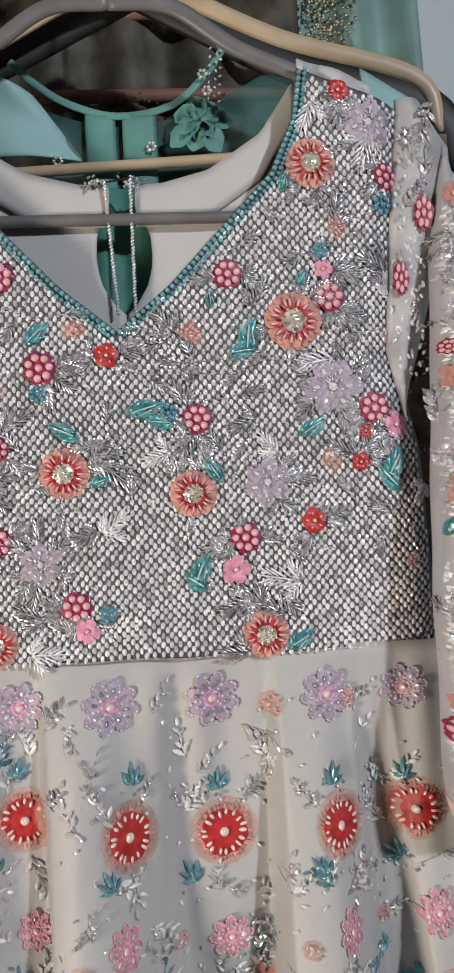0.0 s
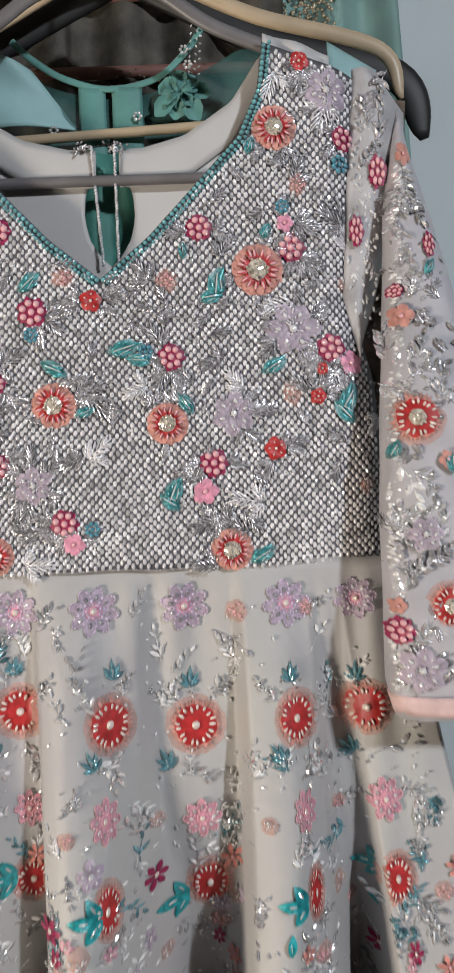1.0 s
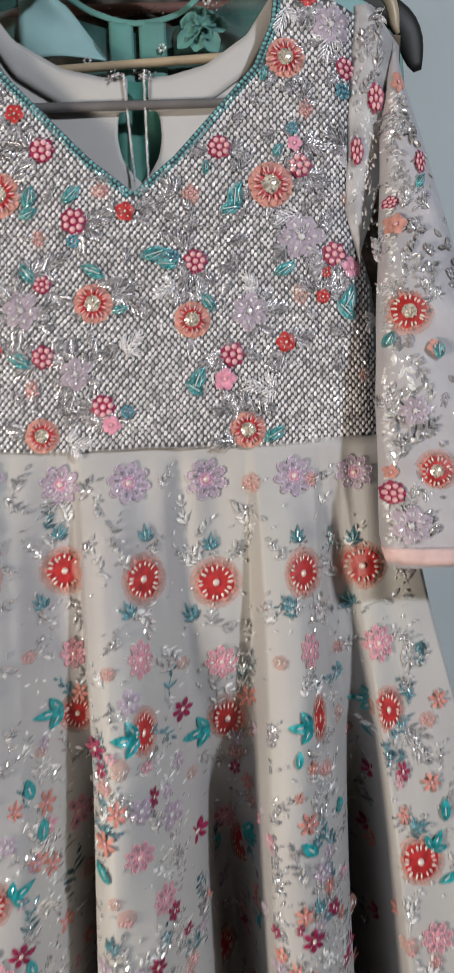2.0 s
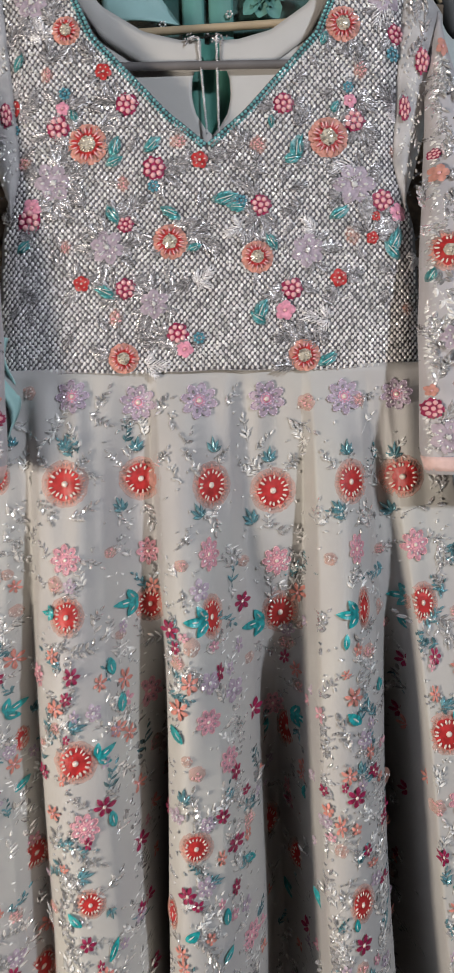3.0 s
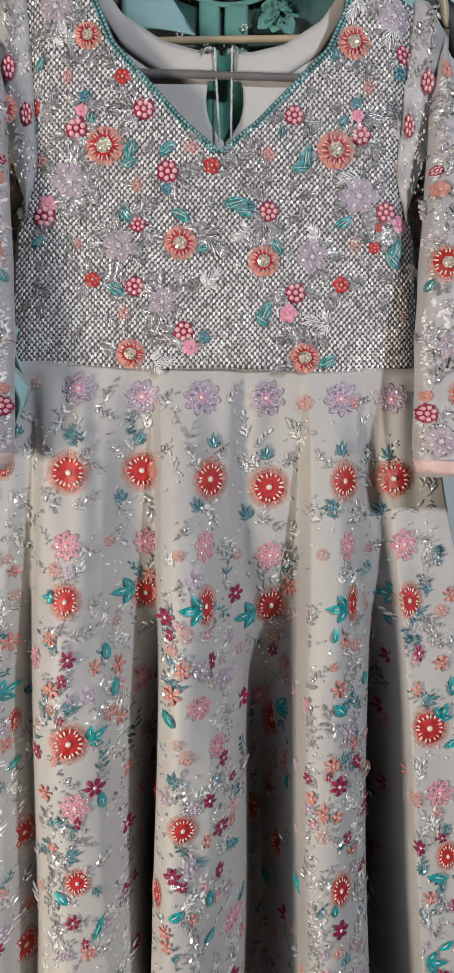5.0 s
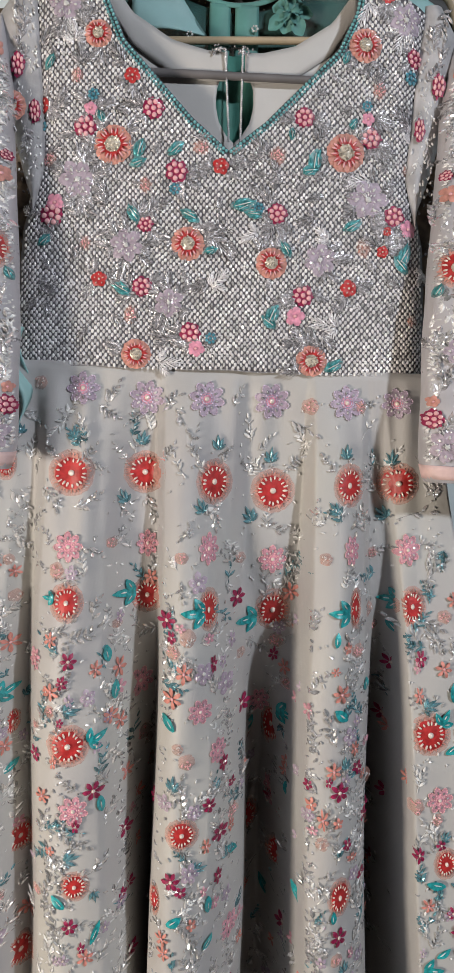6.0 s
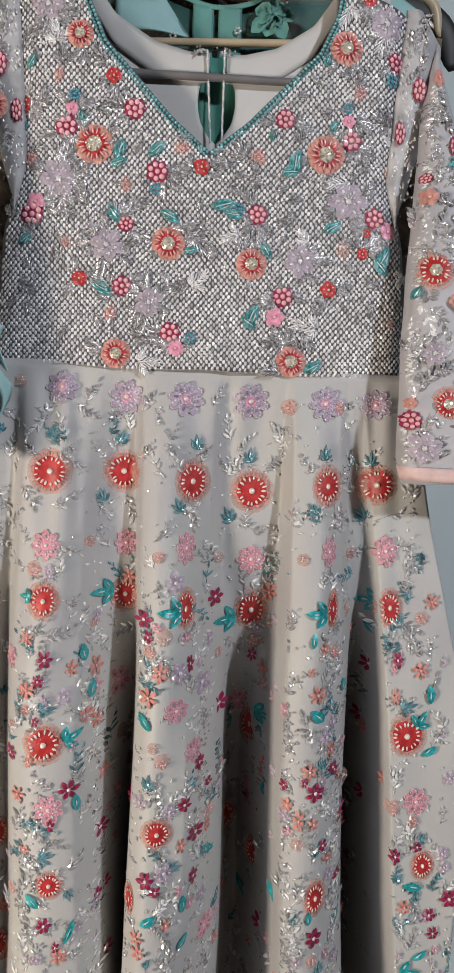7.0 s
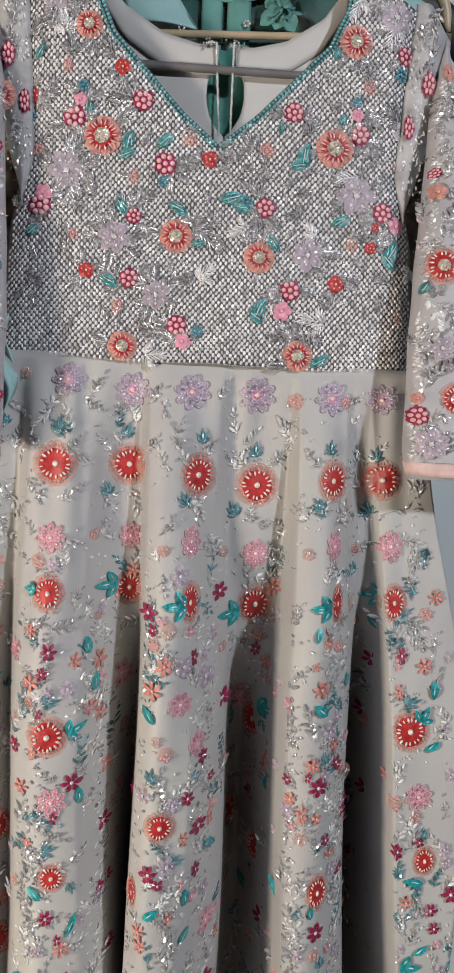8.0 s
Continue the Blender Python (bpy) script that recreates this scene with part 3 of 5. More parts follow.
BODICE_LEAVES = [
    (-0.0933, 1.5635, 0.0111, 0.0059, 70), (-0.0947, 1.5495, 0.0092, 0.0052, 20), (0.0911, 1.5592, 0.0132, 0.0066, 80), (0.086, 1.549, 0.0092, 0.0053, 10), (-0.1885, 1.6499, 0.0091, 0.0046, 60),
    (-0.0554, 1.5648, 0.0111, 0.0052, 40), (-0.0979, 1.4963, 0.0112, 0.0053, 120), (-0.0387, 1.4969, 0.0118, 0.0053, 150), (0.0171, 1.5109, 0.0145, 0.0059, 10), (0.0285, 1.5015, 0.0106, 0.0046, 170),
    (0.1342, 1.4944, 0.0113, 0.0053, 25), (0.1926, 1.4664, 0.0134, 0.0067, 60), (0.1893, 1.4564, 0.0121, 0.006, 130), (-0.1079, 1.4185, 0.0113, 0.0053, 150), (0.0518, 1.3976, 0.012, 0.0067, 60),
    (0.0486, 1.3897, 0.01, 0.0053, 140), (0.1203, 1.3456, 0.0115, 0.0054, 30), (-0.0154, 1.4621, 0.0079, 0.004, 20),
]
BODICE_LEAVES += [
    (0.0641, 1.4664, 0.0099, 0.0046, 120), (-0.1339, 1.5952, 0.0065, 0.0039, 120), (0.1305, 1.5993, 0.0072, 0.004, 60), (0.0656, 1.5856, 0.0066, 0.0033, 90), (-0.191, 1.4671, 0.0093, 0.0046, 40),
    (0.1203, 1.6666, 0.0072, 0.0039, 70),
]
LILAC_BLOOMS = [
    (-0.1573, 1.5304, 0.0204, 0.0204), (0.1504, 1.5228, 0.0219, 0.0219), (-0.1045, 1.4639, 0.0178, 0.0178), (0.1012, 1.4576, 0.018, 0.018), (-0.0581, 1.4059, 0.0159, 0.0159),
    (0.1824, 1.7089, 0.0183, 0.0183), (-0.1727, 1.7073, 0.0181, 0.0181),
]
PEACH_BUDS = [
    (-0.1597, 1.6356, 0.0065, 0.0084), (0.1576, 1.6365, 0.0072, 0.0099), (-0.1881, 1.5512, 0.0086, 0.0086), (0.1956, 1.5585, 0.0074, 0.0074), (-0.0293, 1.5674, 0.0092, 0.0072),
    (0.0515, 1.5629, 0.0092, 0.0092), (-0.0861, 1.5272, 0.0066, 0.0085), (-0.1476, 1.4657, 0.0059, 0.0079), (0.1482, 1.4732, 0.008, 0.0107), (-0.098, 1.3924, 0.0073, 0.01),
    (0.2062, 1.3976, 0.0061, 0.0075),
]
BODICE_SPRAYS = [
    (0.1024, 1.3905, 0.0214, 0.0, 170), (0.096, 1.3719, 0.0174, 0.0, 150), (0.0803, 1.496, 0.0159, 0.0, 200), (0.0011, 1.462, 0.0225, 0.0, 320), (0.0295, 1.575, 0.0157, 0.0, 130),
    (0.1787, 1.6124, 0.0172, 0.0, 150), (0.1332, 1.5398, 0.0199, 0.0, 190), (-0.1441, 1.4961, 0.0185, 0.0, 320), (-0.1661, 1.6861, 0.0168, 0.0, 100), (-0.1207, 1.6613, 0.0169, 0.0, 130),
    (-0.0714, 1.3731, 0.0173, 0.0, 160), (0.1018, 1.5929, 0.0158, 0.0, 60), (0.1767, 1.6852, 0.0197, 0.0, 250), (-0.065, 1.5094, 0.0158, 0.0, 30), (-0.1732, 1.6078, 0.017, 0.0, 30),
    (-0.2065, 1.5087, 0.0161, 0.0, 80), (0.0691, 1.3682, 0.0174, 0.0, 200), (-0.1564, 1.6642, 0.0169, 0.0, 90),
]
BODICE_SPRAYS += [
    (-0.002, 1.4361, 0.0172, 0.0, 40), (-0.1845, 1.4147, 0.016, 0.0, 330), (0.0208, 1.4754, 0.0145, 0.0, 200), (0.1164, 1.3689, 0.0161, 0.0, 310), (-0.1309, 1.5381, 0.0158, 0.0, 0),
    (0.1572, 1.6523, 0.0171, 0.0, 80), (-0.0881, 1.5062, 0.0132, 0.0, 60), (0.1361, 1.7085, 0.017, 0.0, 250), (-0.1497, 1.7076, 0.0155, 0.0, 80), (-0.0512, 1.3434, 0.0174, 0.0, 0),
    (0.0696, 1.3383, 0.0161, 0.0, 180), (0.195, 1.6001, 0.0134, 0.0, 100), (-0.1932, 1.6791, 0.017, 0.0, 70), (-0.0317, 1.4225, 0.0133, 0.0, 200), (0.213, 1.4419, 0.0123, 0.0, 240),
    (0.1006, 1.4869, 0.0146, 0.0, 130),
]
LILAC_DAISIES = [
    (-0.1458, 1.3132, 0.018, 0.018), (-0.0784, 1.3053, 0.019, 0.019), (-0.0142, 1.3059, 0.0195, 0.0195), (0.0564, 1.306, 0.0198, 0.0198), (0.137, 1.3069, 0.019, 0.019),
    (0.1925, 1.3081, 0.0171, 0.0171), (-0.2154, 1.3085, 0.0101, 0.0101),
]
SUNFLOWERS = [
    (-0.1549, 1.2234, 0.0202, 0.0202), (-0.0786, 1.2247, 0.0192, 0.0192), (-0.0034, 1.2184, 0.0163, 0.0203), (0.0621, 1.2081, 0.0204, 0.0204), (0.142, 1.2186, 0.015, 0.0198),
    (0.1984, 1.221, 0.0193, 0.0193), (-0.2275, 1.2311, 0.0095, 0.0162), (-0.1543, 1.0906, 0.0153, 0.0173), (-0.0727, 1.0894, 0.0146, 0.0173), (-0.0061, 1.0868, 0.0093, 0.0186),
    (0.0689, 1.0711, 0.0173, 0.021), (0.1515, 1.0887, 0.0061, 0.0191), (0.2176, 1.0877, 0.0132, 0.0188), (-0.1476, 0.9448, 0.0186, 0.0186), (0.0782, 0.917, 0.0087, 0.0246),
    (0.241, 0.9492, 0.0196, 0.0196), (-0.0276, 0.8583, 0.0145, 0.0145), (-0.2057, 0.8142, 0.0123, 0.0151), (-0.1375, 0.7958, 0.0134, 0.0134), (0.0923, 0.7572, 0.0115, 0.0173),
    (0.1438, 0.7804, 0.0116, 0.0178), (0.0536, 0.7902, 0.015, 0.0183), (0.2659, 0.8044, 0.0118, 0.0153), (-0.2033, 0.6818, 0.0138, 0.0166),
]
SUNFLOWERS += [
    (-0.054, 0.7826, 0.0047, 0.0147), (-0.2152, 0.9469, 0.0054, 0.0136),
]
PINK_DAISIES = [
    (-0.1551, 1.147, 0.0161, 0.0161), (-0.0735, 1.1469, 0.0124, 0.0152), (-0.0077, 1.1488, 0.0108, 0.0175), (0.0648, 1.1317, 0.0165, 0.0165), (0.1456, 1.1496, 0.0089, 0.0163),
    (0.2106, 1.1492, 0.0145, 0.018), (-0.0121, 0.9849, 0.0131, 0.0131), (-0.0774, 0.9891, 0.0142, 0.017), (0.0625, 0.9459, 0.0133, 0.0172), (-0.1405, 0.8769, 0.0159, 0.0159),
    (0.2547, 0.8766, 0.0154, 0.0154), (0.028, 0.7315, 0.0103, 0.0152), (0.008, 0.94, 0.0092, 0.0132), (-0.1877, 1.0253, 0.0066, 0.0106), (0.0824, 0.8302, 0.0067, 0.0163),
]
SKIRT_TRIPLE_LEAVES = [
    (-0.0967, 1.0943, 0.0148, 0.0148, 180), (-0.0227, 1.084, 0.016, 0.016, 180), (0.0382, 1.0614, 0.0164, 0.0164, 180), (0.1325, 1.085, 0.0149, 0.0149, 180), (0.1961, 1.0902, 0.0142, 0.0142, 180),
    (-0.1743, 1.0937, 0.008, 0.012, 180), (-0.2183, 0.985, 0.0135, 0.0135, 20), (-0.1175, 0.9527, 0.0132, 0.0132, 30), (0.0917, 0.9433, 0.0138, 0.0138, 0), (0.257, 0.9681, 0.0125, 0.0153, 60),
    (0.2577, 0.6837, 0.0141, 0.0141, 0),
]
MAGENTA_BLOSSOMS = [
    (-0.1495, 1.0319, 0.0093, 0.0093), (0.0362, 0.9684, 0.0117, 0.0117), (0.0744, 1.0135, 0.0057, 0.01), (0.0009, 1.0301, 0.004, 0.0099), (-0.1203, 0.8967, 0.0106, 0.0106),
    (0.1381, 0.8965, 0.0109, 0.0109), (0.209, 1.011, 0.0101, 0.0101), (0.2285, 1.0307, 0.0063, 0.0105), (0.0988, 0.6812, 0.0086, 0.0122), (0.2106, 0.9387, 0.0103, 0.0103),
    (0.2343, 0.8158, 0.0064, 0.0099), (-0.1837, 0.9298, 0.006, 0.0086), (-0.0575, 0.8692, 0.0043, 0.0106), (-0.1174, 0.685, 0.0088, 0.0088), (0.2653, 0.6664, 0.0098, 0.0098),
    (0.015, 0.9235, 0.0053, 0.0093), (0.0126, 0.8036, 0.0047, 0.0093), (0.2206, 0.839, 0.01, 0.01),
]
CORAL_BLOSSOMS = [
    (-0.2183, 1.0359, 0.0108, 0.0108), (-0.1219, 1.0214, 0.0067, 0.0093), (-0.0989, 1.0175, 0.0067, 0.012), (-0.042, 0.9986, 0.0107, 0.0107), (0.1369, 1.0008, 0.0108, 0.0108),
    (0.1307, 0.9199, 0.0095, 0.0095), (0.2152, 0.9273, 0.0101, 0.0101), (0.254, 1.0212, 0.0097, 0.0097), (-0.1672, 1.0001, 0.0092, 0.0092), (0.0863, 1.0002, 0.0062, 0.0111),
    (-0.1241, 0.7182, 0.0094, 0.0094), (0.093, 0.8758, 0.0062, 0.0097), (-0.1969, 0.7292, 0.0104, 0.0104), (0.1293, 1.0249, 0.0054, 0.0054), (-0.1742, 0.8885, 0.0086, 0.0086),
    (-0.0014, 0.8432, 0.0052, 0.0091), (0.1211, 0.8665, 0.0068, 0.0122), (0.2228, 0.8939, 0.0057, 0.0099), (-0.2209, 0.9248, 0.0068, 0.0095), (0.2477, 0.7582, 0.0085, 0.0085),
    (0.1548, 0.9406, 0.0054, 0.0095), (0.2274, 0.9914, 0.0056, 0.0098), (-0.0964, 0.9588, 0.0061, 0.0095), (-0.0435, 0.7325, 0.0067, 0.0093),
]
SKIRT_BUDS = [
    (-0.1915, 1.3174, 0.0074, 0.0074), (0.0972, 1.3017, 0.0088, 0.0088), (0.1522, 1.3036, 0.0075, 0.0075), (-0.1106, 1.1501, 0.0061, 0.0061), (-0.0365, 1.1395, 0.0074, 0.0061),
    (0.0287, 1.1333, 0.0064, 0.0064), (0.1174, 1.1404, 0.0068, 0.0068), (0.1755, 1.1426, 0.0063, 0.0063), (-0.0249, 0.9348, 0.0085, 0.0085), (-0.0425, 1.0439, 0.0074, 0.0074),
    (-0.1027, 1.0636, 0.0053, 0.0053), (-0.2153, 1.0864, 0.0068, 0.0068), (0.1853, 1.0561, 0.0065, 0.0065), (0.2538, 1.0772, 0.0076, 0.0076), (-0.0349, 0.9483, 0.0059, 0.0059),
    (0.0903, 0.9812, 0.0069, 0.0076), (0.0325, 1.0266, 0.006, 0.006), (0.0911, 1.0546, 0.0055, 0.0055), (-0.1834, 0.9605, 0.004, 0.004), (-0.0741, 0.9238, 0.009, 0.009),
    (-0.1791, 0.7813, 0.0054, 0.0054), (-0.2223, 1.1268, 0.0061, 0.0061),
]
SKIRT_LEAVES = [
    (-0.0451, 0.9731, 0.0093, 0.0046, 130), (0.1371, 0.9786, 0.0095, 0.0054, 140), (-0.1018, 0.9951, 0.01, 0.004, 90), (-0.1124, 0.8817, 0.0093, 0.004, 100), (0.0952, 0.8565, 0.009, 0.0042, 90),
    (-0.1545, 0.7788, 0.0094, 0.0047, 140), (0.2552, 0.781, 0.0112, 0.0049, 170), (-0.1151, 0.7442, 0.0134, 0.0033, 70), (-0.0336, 0.7674, 0.0086, 0.0053, 30), (-0.1728, 0.6794, 0.0082, 0.0041, 60),
    (0.1371, 0.7598, 0.0069, 0.0034, 90), (0.083, 0.6878, 0.0127, 0.0056, 120), (0.0026, 0.7784, 0.0092, 0.004, 90), (-0.2149, 0.8996, 0.0081, 0.0041, 40), (0.1685, 1.0041, 0.0068, 0.0041, 90),
    (0.1044, 0.7592, 0.0125, 0.0042, 120),
]
BLUE_SPRIGS = [
    (-0.1527, 1.2657, 0.0121, 0.0, 90), (-0.0818, 1.2625, 0.0123, 0.0, 85), (-0.0003, 1.2604, 0.0122, 0.0, 95), (0.0585, 1.2476, 0.0126, 0.0, 90), (0.1379, 1.2547, 0.0122, 0.0, 90),
    (0.1907, 1.2499, 0.0124, 0.0, 90), (-0.1011, 1.1989, 0.0122, 0.0, 120), (-0.0181, 1.1932, 0.0121, 0.0, 120), (0.0366, 1.1813, 0.0134, 0.0, 120), (0.1258, 1.1938, 0.0122, 0.0, 130),
    (0.1835, 1.188, 0.0132, 0.0, 140), (-0.1445, 0.9824, 0.0133, 0.0, 10), (-0.0077, 0.8204, 0.0117, 0.0, 10), (-0.038, 0.9121, 0.0119, 0.0, 80), (-0.1171, 0.7823, 0.0093, 0.0, 280),
    (-0.1581, 1.349, 0.0007, 0.0, 0), (0.2431, 0.9799, 0.014, 0.0, 10), (-0.1407, 0.8252, 0.0133, 0.0, 10),
]
BLUE_SPRIGS += [
    (0.0228, 0.8226, 0.0108, 0.0, 100), (-0.2124, 1.2684, 0.0094, 0.0, 100), (0.0893, 0.9186, 0.0097, 0.0, 270), (0.1444, 0.9275, 0.0109, 0.0, 90), (0.1114, 0.6988, 0.0007, 0.0, 0),
    (0.1524, 0.701, 0.0097, 0.0, 90), (0.2643, 0.8355, 0.0097, 0.0, 60),
]
SKIRT_SPRAYS = [
    (-0.1145, 1.3095, 0.0134, 0.0, 60), (-0.0511, 1.3002, 0.0134, 0.0, 40), (-0.0409, 1.2836, 0.0121, 0.0, 300), (0.091, 1.2781, 0.0149, 0.0, 330), (0.159, 1.3057, 0.0095, 0.0, 10),
    (0.0194, 1.311, 0.0108, 0.0, 60), (-0.1987, 1.2786, 0.0148, 0.0, 330), (-0.118, 1.2895, 0.0121, 0.0, 330), (-0.1679, 1.2823, 0.0094, 0.0, 300), (-0.1741, 1.249, 0.0107, 0.0, 120),
    (-0.1377, 1.2459, 0.0121, 0.0, 50), (-0.1044, 1.2461, 0.0108, 0.0, 130), (-0.0563, 1.2497, 0.0122, 0.0, 50), (-0.0252, 1.2469, 0.0108, 0.0, 130), (0.0099, 1.2471, 0.0095, 0.0, 60),
    (0.0303, 1.2367, 0.0097, 0.0, 120), (0.0828, 1.2364, 0.0138, 0.0, 40), (0.1183, 1.2413, 0.0108, 0.0, 130),
]
SKIRT_SPRAYS += [
    (-0.177, 1.1958, 0.0134, 0.0, 300), (-0.1375, 1.1957, 0.0148, 0.0, 30), (-0.0682, 1.1835, 0.0165, 0.0, 300), (0.0037, 1.1826, 0.0149, 0.0, 260), (0.0684, 1.1698, 0.0198, 0.0, 340),
    (0.1507, 1.1832, 0.015, 0.0, 270), (0.218, 1.1861, 0.0193, 0.0, 10), (-0.1303, 1.1426, 0.0121, 0.0, 330), (-0.1039, 1.1556, 0.0094, 0.0, 70), (0.0194, 1.1401, 0.0124, 0.0, 120),
    (0.0811, 1.1319, 0.0125, 0.0, 30), (0.1864, 1.1459, 0.0112, 0.0, 20), (-0.1617, 1.0648, 0.0172, 0.0, 30), (-0.1357, 1.0606, 0.016, 0.0, 20), (-0.123, 1.083, 0.012, 0.0, 70),
    (-0.1463, 1.1199, 0.012, 0.0, 60), (-0.0645, 1.1245, 0.0124, 0.0, 60), (0.0568, 1.1025, 0.016, 0.0, 100),
]
SKIRT_SPRAYS += [
    (0.0873, 1.1129, 0.0152, 0.0, 60), (0.053, 1.0264, 0.0181, 0.0, 320), (0.0791, 1.0536, 0.0154, 0.0, 10), (0.1472, 1.0487, 0.0163, 0.0, 80), (0.2093, 1.0612, 0.0169, 0.0, 150),
    (0.2348, 1.0674, 0.0167, 0.0, 340), (0.2415, 1.0505, 0.0139, 0.0, 310), (-0.0223, 1.0283, 0.0171, 0.0, 310), (-0.0026, 1.0627, 0.0146, 0.0, 40), (-0.2183, 1.0699, 0.0135, 0.0, 20),
    (-0.2008, 1.0268, 0.0108, 0.0, 60), (-0.1018, 0.9781, 0.0147, 0.0, 100), (-0.1736, 0.9803, 0.0172, 0.0, 90), (-0.0497, 1.0527, 0.0123, 0.0, 60), (-0.0749, 1.0461, 0.0154, 0.0, 200),
    (-0.0856, 0.9067, 0.0157, 0.0, 100), (0.0506, 0.9116, 0.0161, 0.0, 70), (0.0356, 0.894, 0.0168, 0.0, 90),
]
SKIRT_SPRAYS += [
    (0.1266, 0.9626, 0.0176, 0.0, 110), (0.1433, 1.123, 0.0109, 0.0, 80), (0.2452, 1.1285, 0.0124, 0.0, 40), (0.1483, 0.9, 0.0177, 0.0, 90), (0.1356, 0.8376, 0.0191, 0.0, 100),
    (0.1248, 0.8592, 0.0149, 0.0, 80), (0.1634, 0.8365, 0.0164, 0.0, 80), (0.0852, 0.8092, 0.019, 0.0, 300), (0.0541, 0.7408, 0.0183, 0.0, 150), (-0.0279, 0.9015, 0.0158, 0.0, 90),
    (-0.0082, 0.884, 0.0143, 0.0, 60), (-0.1406, 0.8458, 0.0186, 0.0, 330), (-0.1203, 0.8136, 0.0159, 0.0, 40), (-0.1742, 0.8646, 0.016, 0.0, 80), (-0.2117, 0.8543, 0.0177, 0.0, 90),
    (-0.1678, 0.8028, 0.0174, 0.0, 90), (-0.102, 0.9222, 0.0134, 0.0, 300), (-0.1547, 0.7471, 0.0188, 0.0, 100),
]
SKIRT_SPRAYS += [
    (-0.1845, 0.7573, 0.0164, 0.0, 80), (-0.2061, 0.7187, 0.0152, 0.0, 20), (-0.0886, 0.6823, 0.0167, 0.0, 60), (-0.0272, 0.7928, 0.0171, 0.0, 330), (-0.0203, 0.7488, 0.0184, 0.0, 300),
    (0.1231, 0.7409, 0.0205, 0.0, 110), (0.1295, 0.7954, 0.0137, 0.0, 60), (0.1083, 0.7981, 0.0149, 0.0, 80), (0.2167, 0.5997, 0.0237, 0.0, 100), (0.2208, 0.596, 0.0176, 0.0, 110),
    (0.2167, 0.8115, 0.0173, 0.0, 80), (0.2233, 0.7423, 0.0215, 0.0, 90), (0.2252, 0.6745, 0.0188, 0.0, 90), (0.2527, 0.8313, 0.014, 0.0, 80), (0.2596, 0.7421, 0.014, 0.0, 20),
    (0.0141, 0.6822, 0.0163, 0.0, 90), (-0.0069, 0.7144, 0.0158, 0.0, 60), (-0.0874, 0.6298, 0.018, 0.0, 30),
]
SKIRT_SPRAYS += [
    (0.0721, 0.5503, 0.0217, 0.0, 90), (0.1073, 0.6715, 0.0156, 0.0, 280), (0.2473, 1.0517, 0.0111, 0.0, 300), (-0.2184, 0.7509, 0.0137, 0.0, 100), (-0.0024, 1.0097, 0.0131, 0.0, 120),
    (0.2079, 0.9774, 0.0163, 0.0, 100), (0.0981, 0.79, 0.0154, 0.0, 60), (0.0813, 0.7503, 0.0204, 0.0, 80), (-0.1912, 1.1683, 0.0134, 0.0, 60), (-0.2195, 1.2413, 0.0108, 0.0, 40),
    (-0.2129, 1.1873, 0.0163, 0.0, 300), (-0.2056, 1.1404, 0.0135, 0.0, 330), (0.2382, 1.1422, 0.0138, 0.0, 300), (0.243, 1.2181, 0.0109, 0.0, 60), (-0.2184, 0.7161, 0.0164, 0.0, 60),
    (0.1649, 0.7722, 0.0151, 0.0, 90), (0.2056, 0.822, 0.0162, 0.0, 90), (0.0014, 0.9023, 0.0143, 0.0, 90),
]
SKIRT_SPRAYS += [
    (0.0086, 0.858, 0.0145, 0.0, 80), (-0.0654, 0.7698, 0.0119, 0.0, 90), (-0.0606, 0.7339, 0.0108, 0.0, 90), (0.2128, 0.7423, 0.0138, 0.0, 90),
]
SLEEVE_SUNFLOWERS = [
    (0.2342, 1.4474, 0.0173, 0.0173), (0.2504, 1.3116, 0.0151, 0.0151),
]
SLEEVE_BERRIES = [
    (0.2151, 1.2934, 0.0099, 0.0099), (0.2257, 1.545, 0.0057, 0.0057), (0.2531, 1.5792, 0.0047, 0.0104),
]
SLEEVE_PINKS = [
    (0.2284, 1.5245, 0.0094, 0.0094), (0.241, 1.6568, 0.0059, 0.0108), (0.214, 1.311, 0.0063, 0.0063), (0.2535, 1.4158, 0.0063, 0.0072),
]
SLEEVE_LILACS = [
    (0.2352, 1.3626, 0.0135, 0.0135), (0.2282, 1.2654, 0.0178, 0.0178),
]
SLEEVE_LEAVES = [
    (0.2145, 1.4242, 0.0074, 0.0046, 60), (0.2515, 1.5617, 0.0075, 0.0038, 60), (0.257, 1.4134, 0.0081, 0.0054, 90),
]
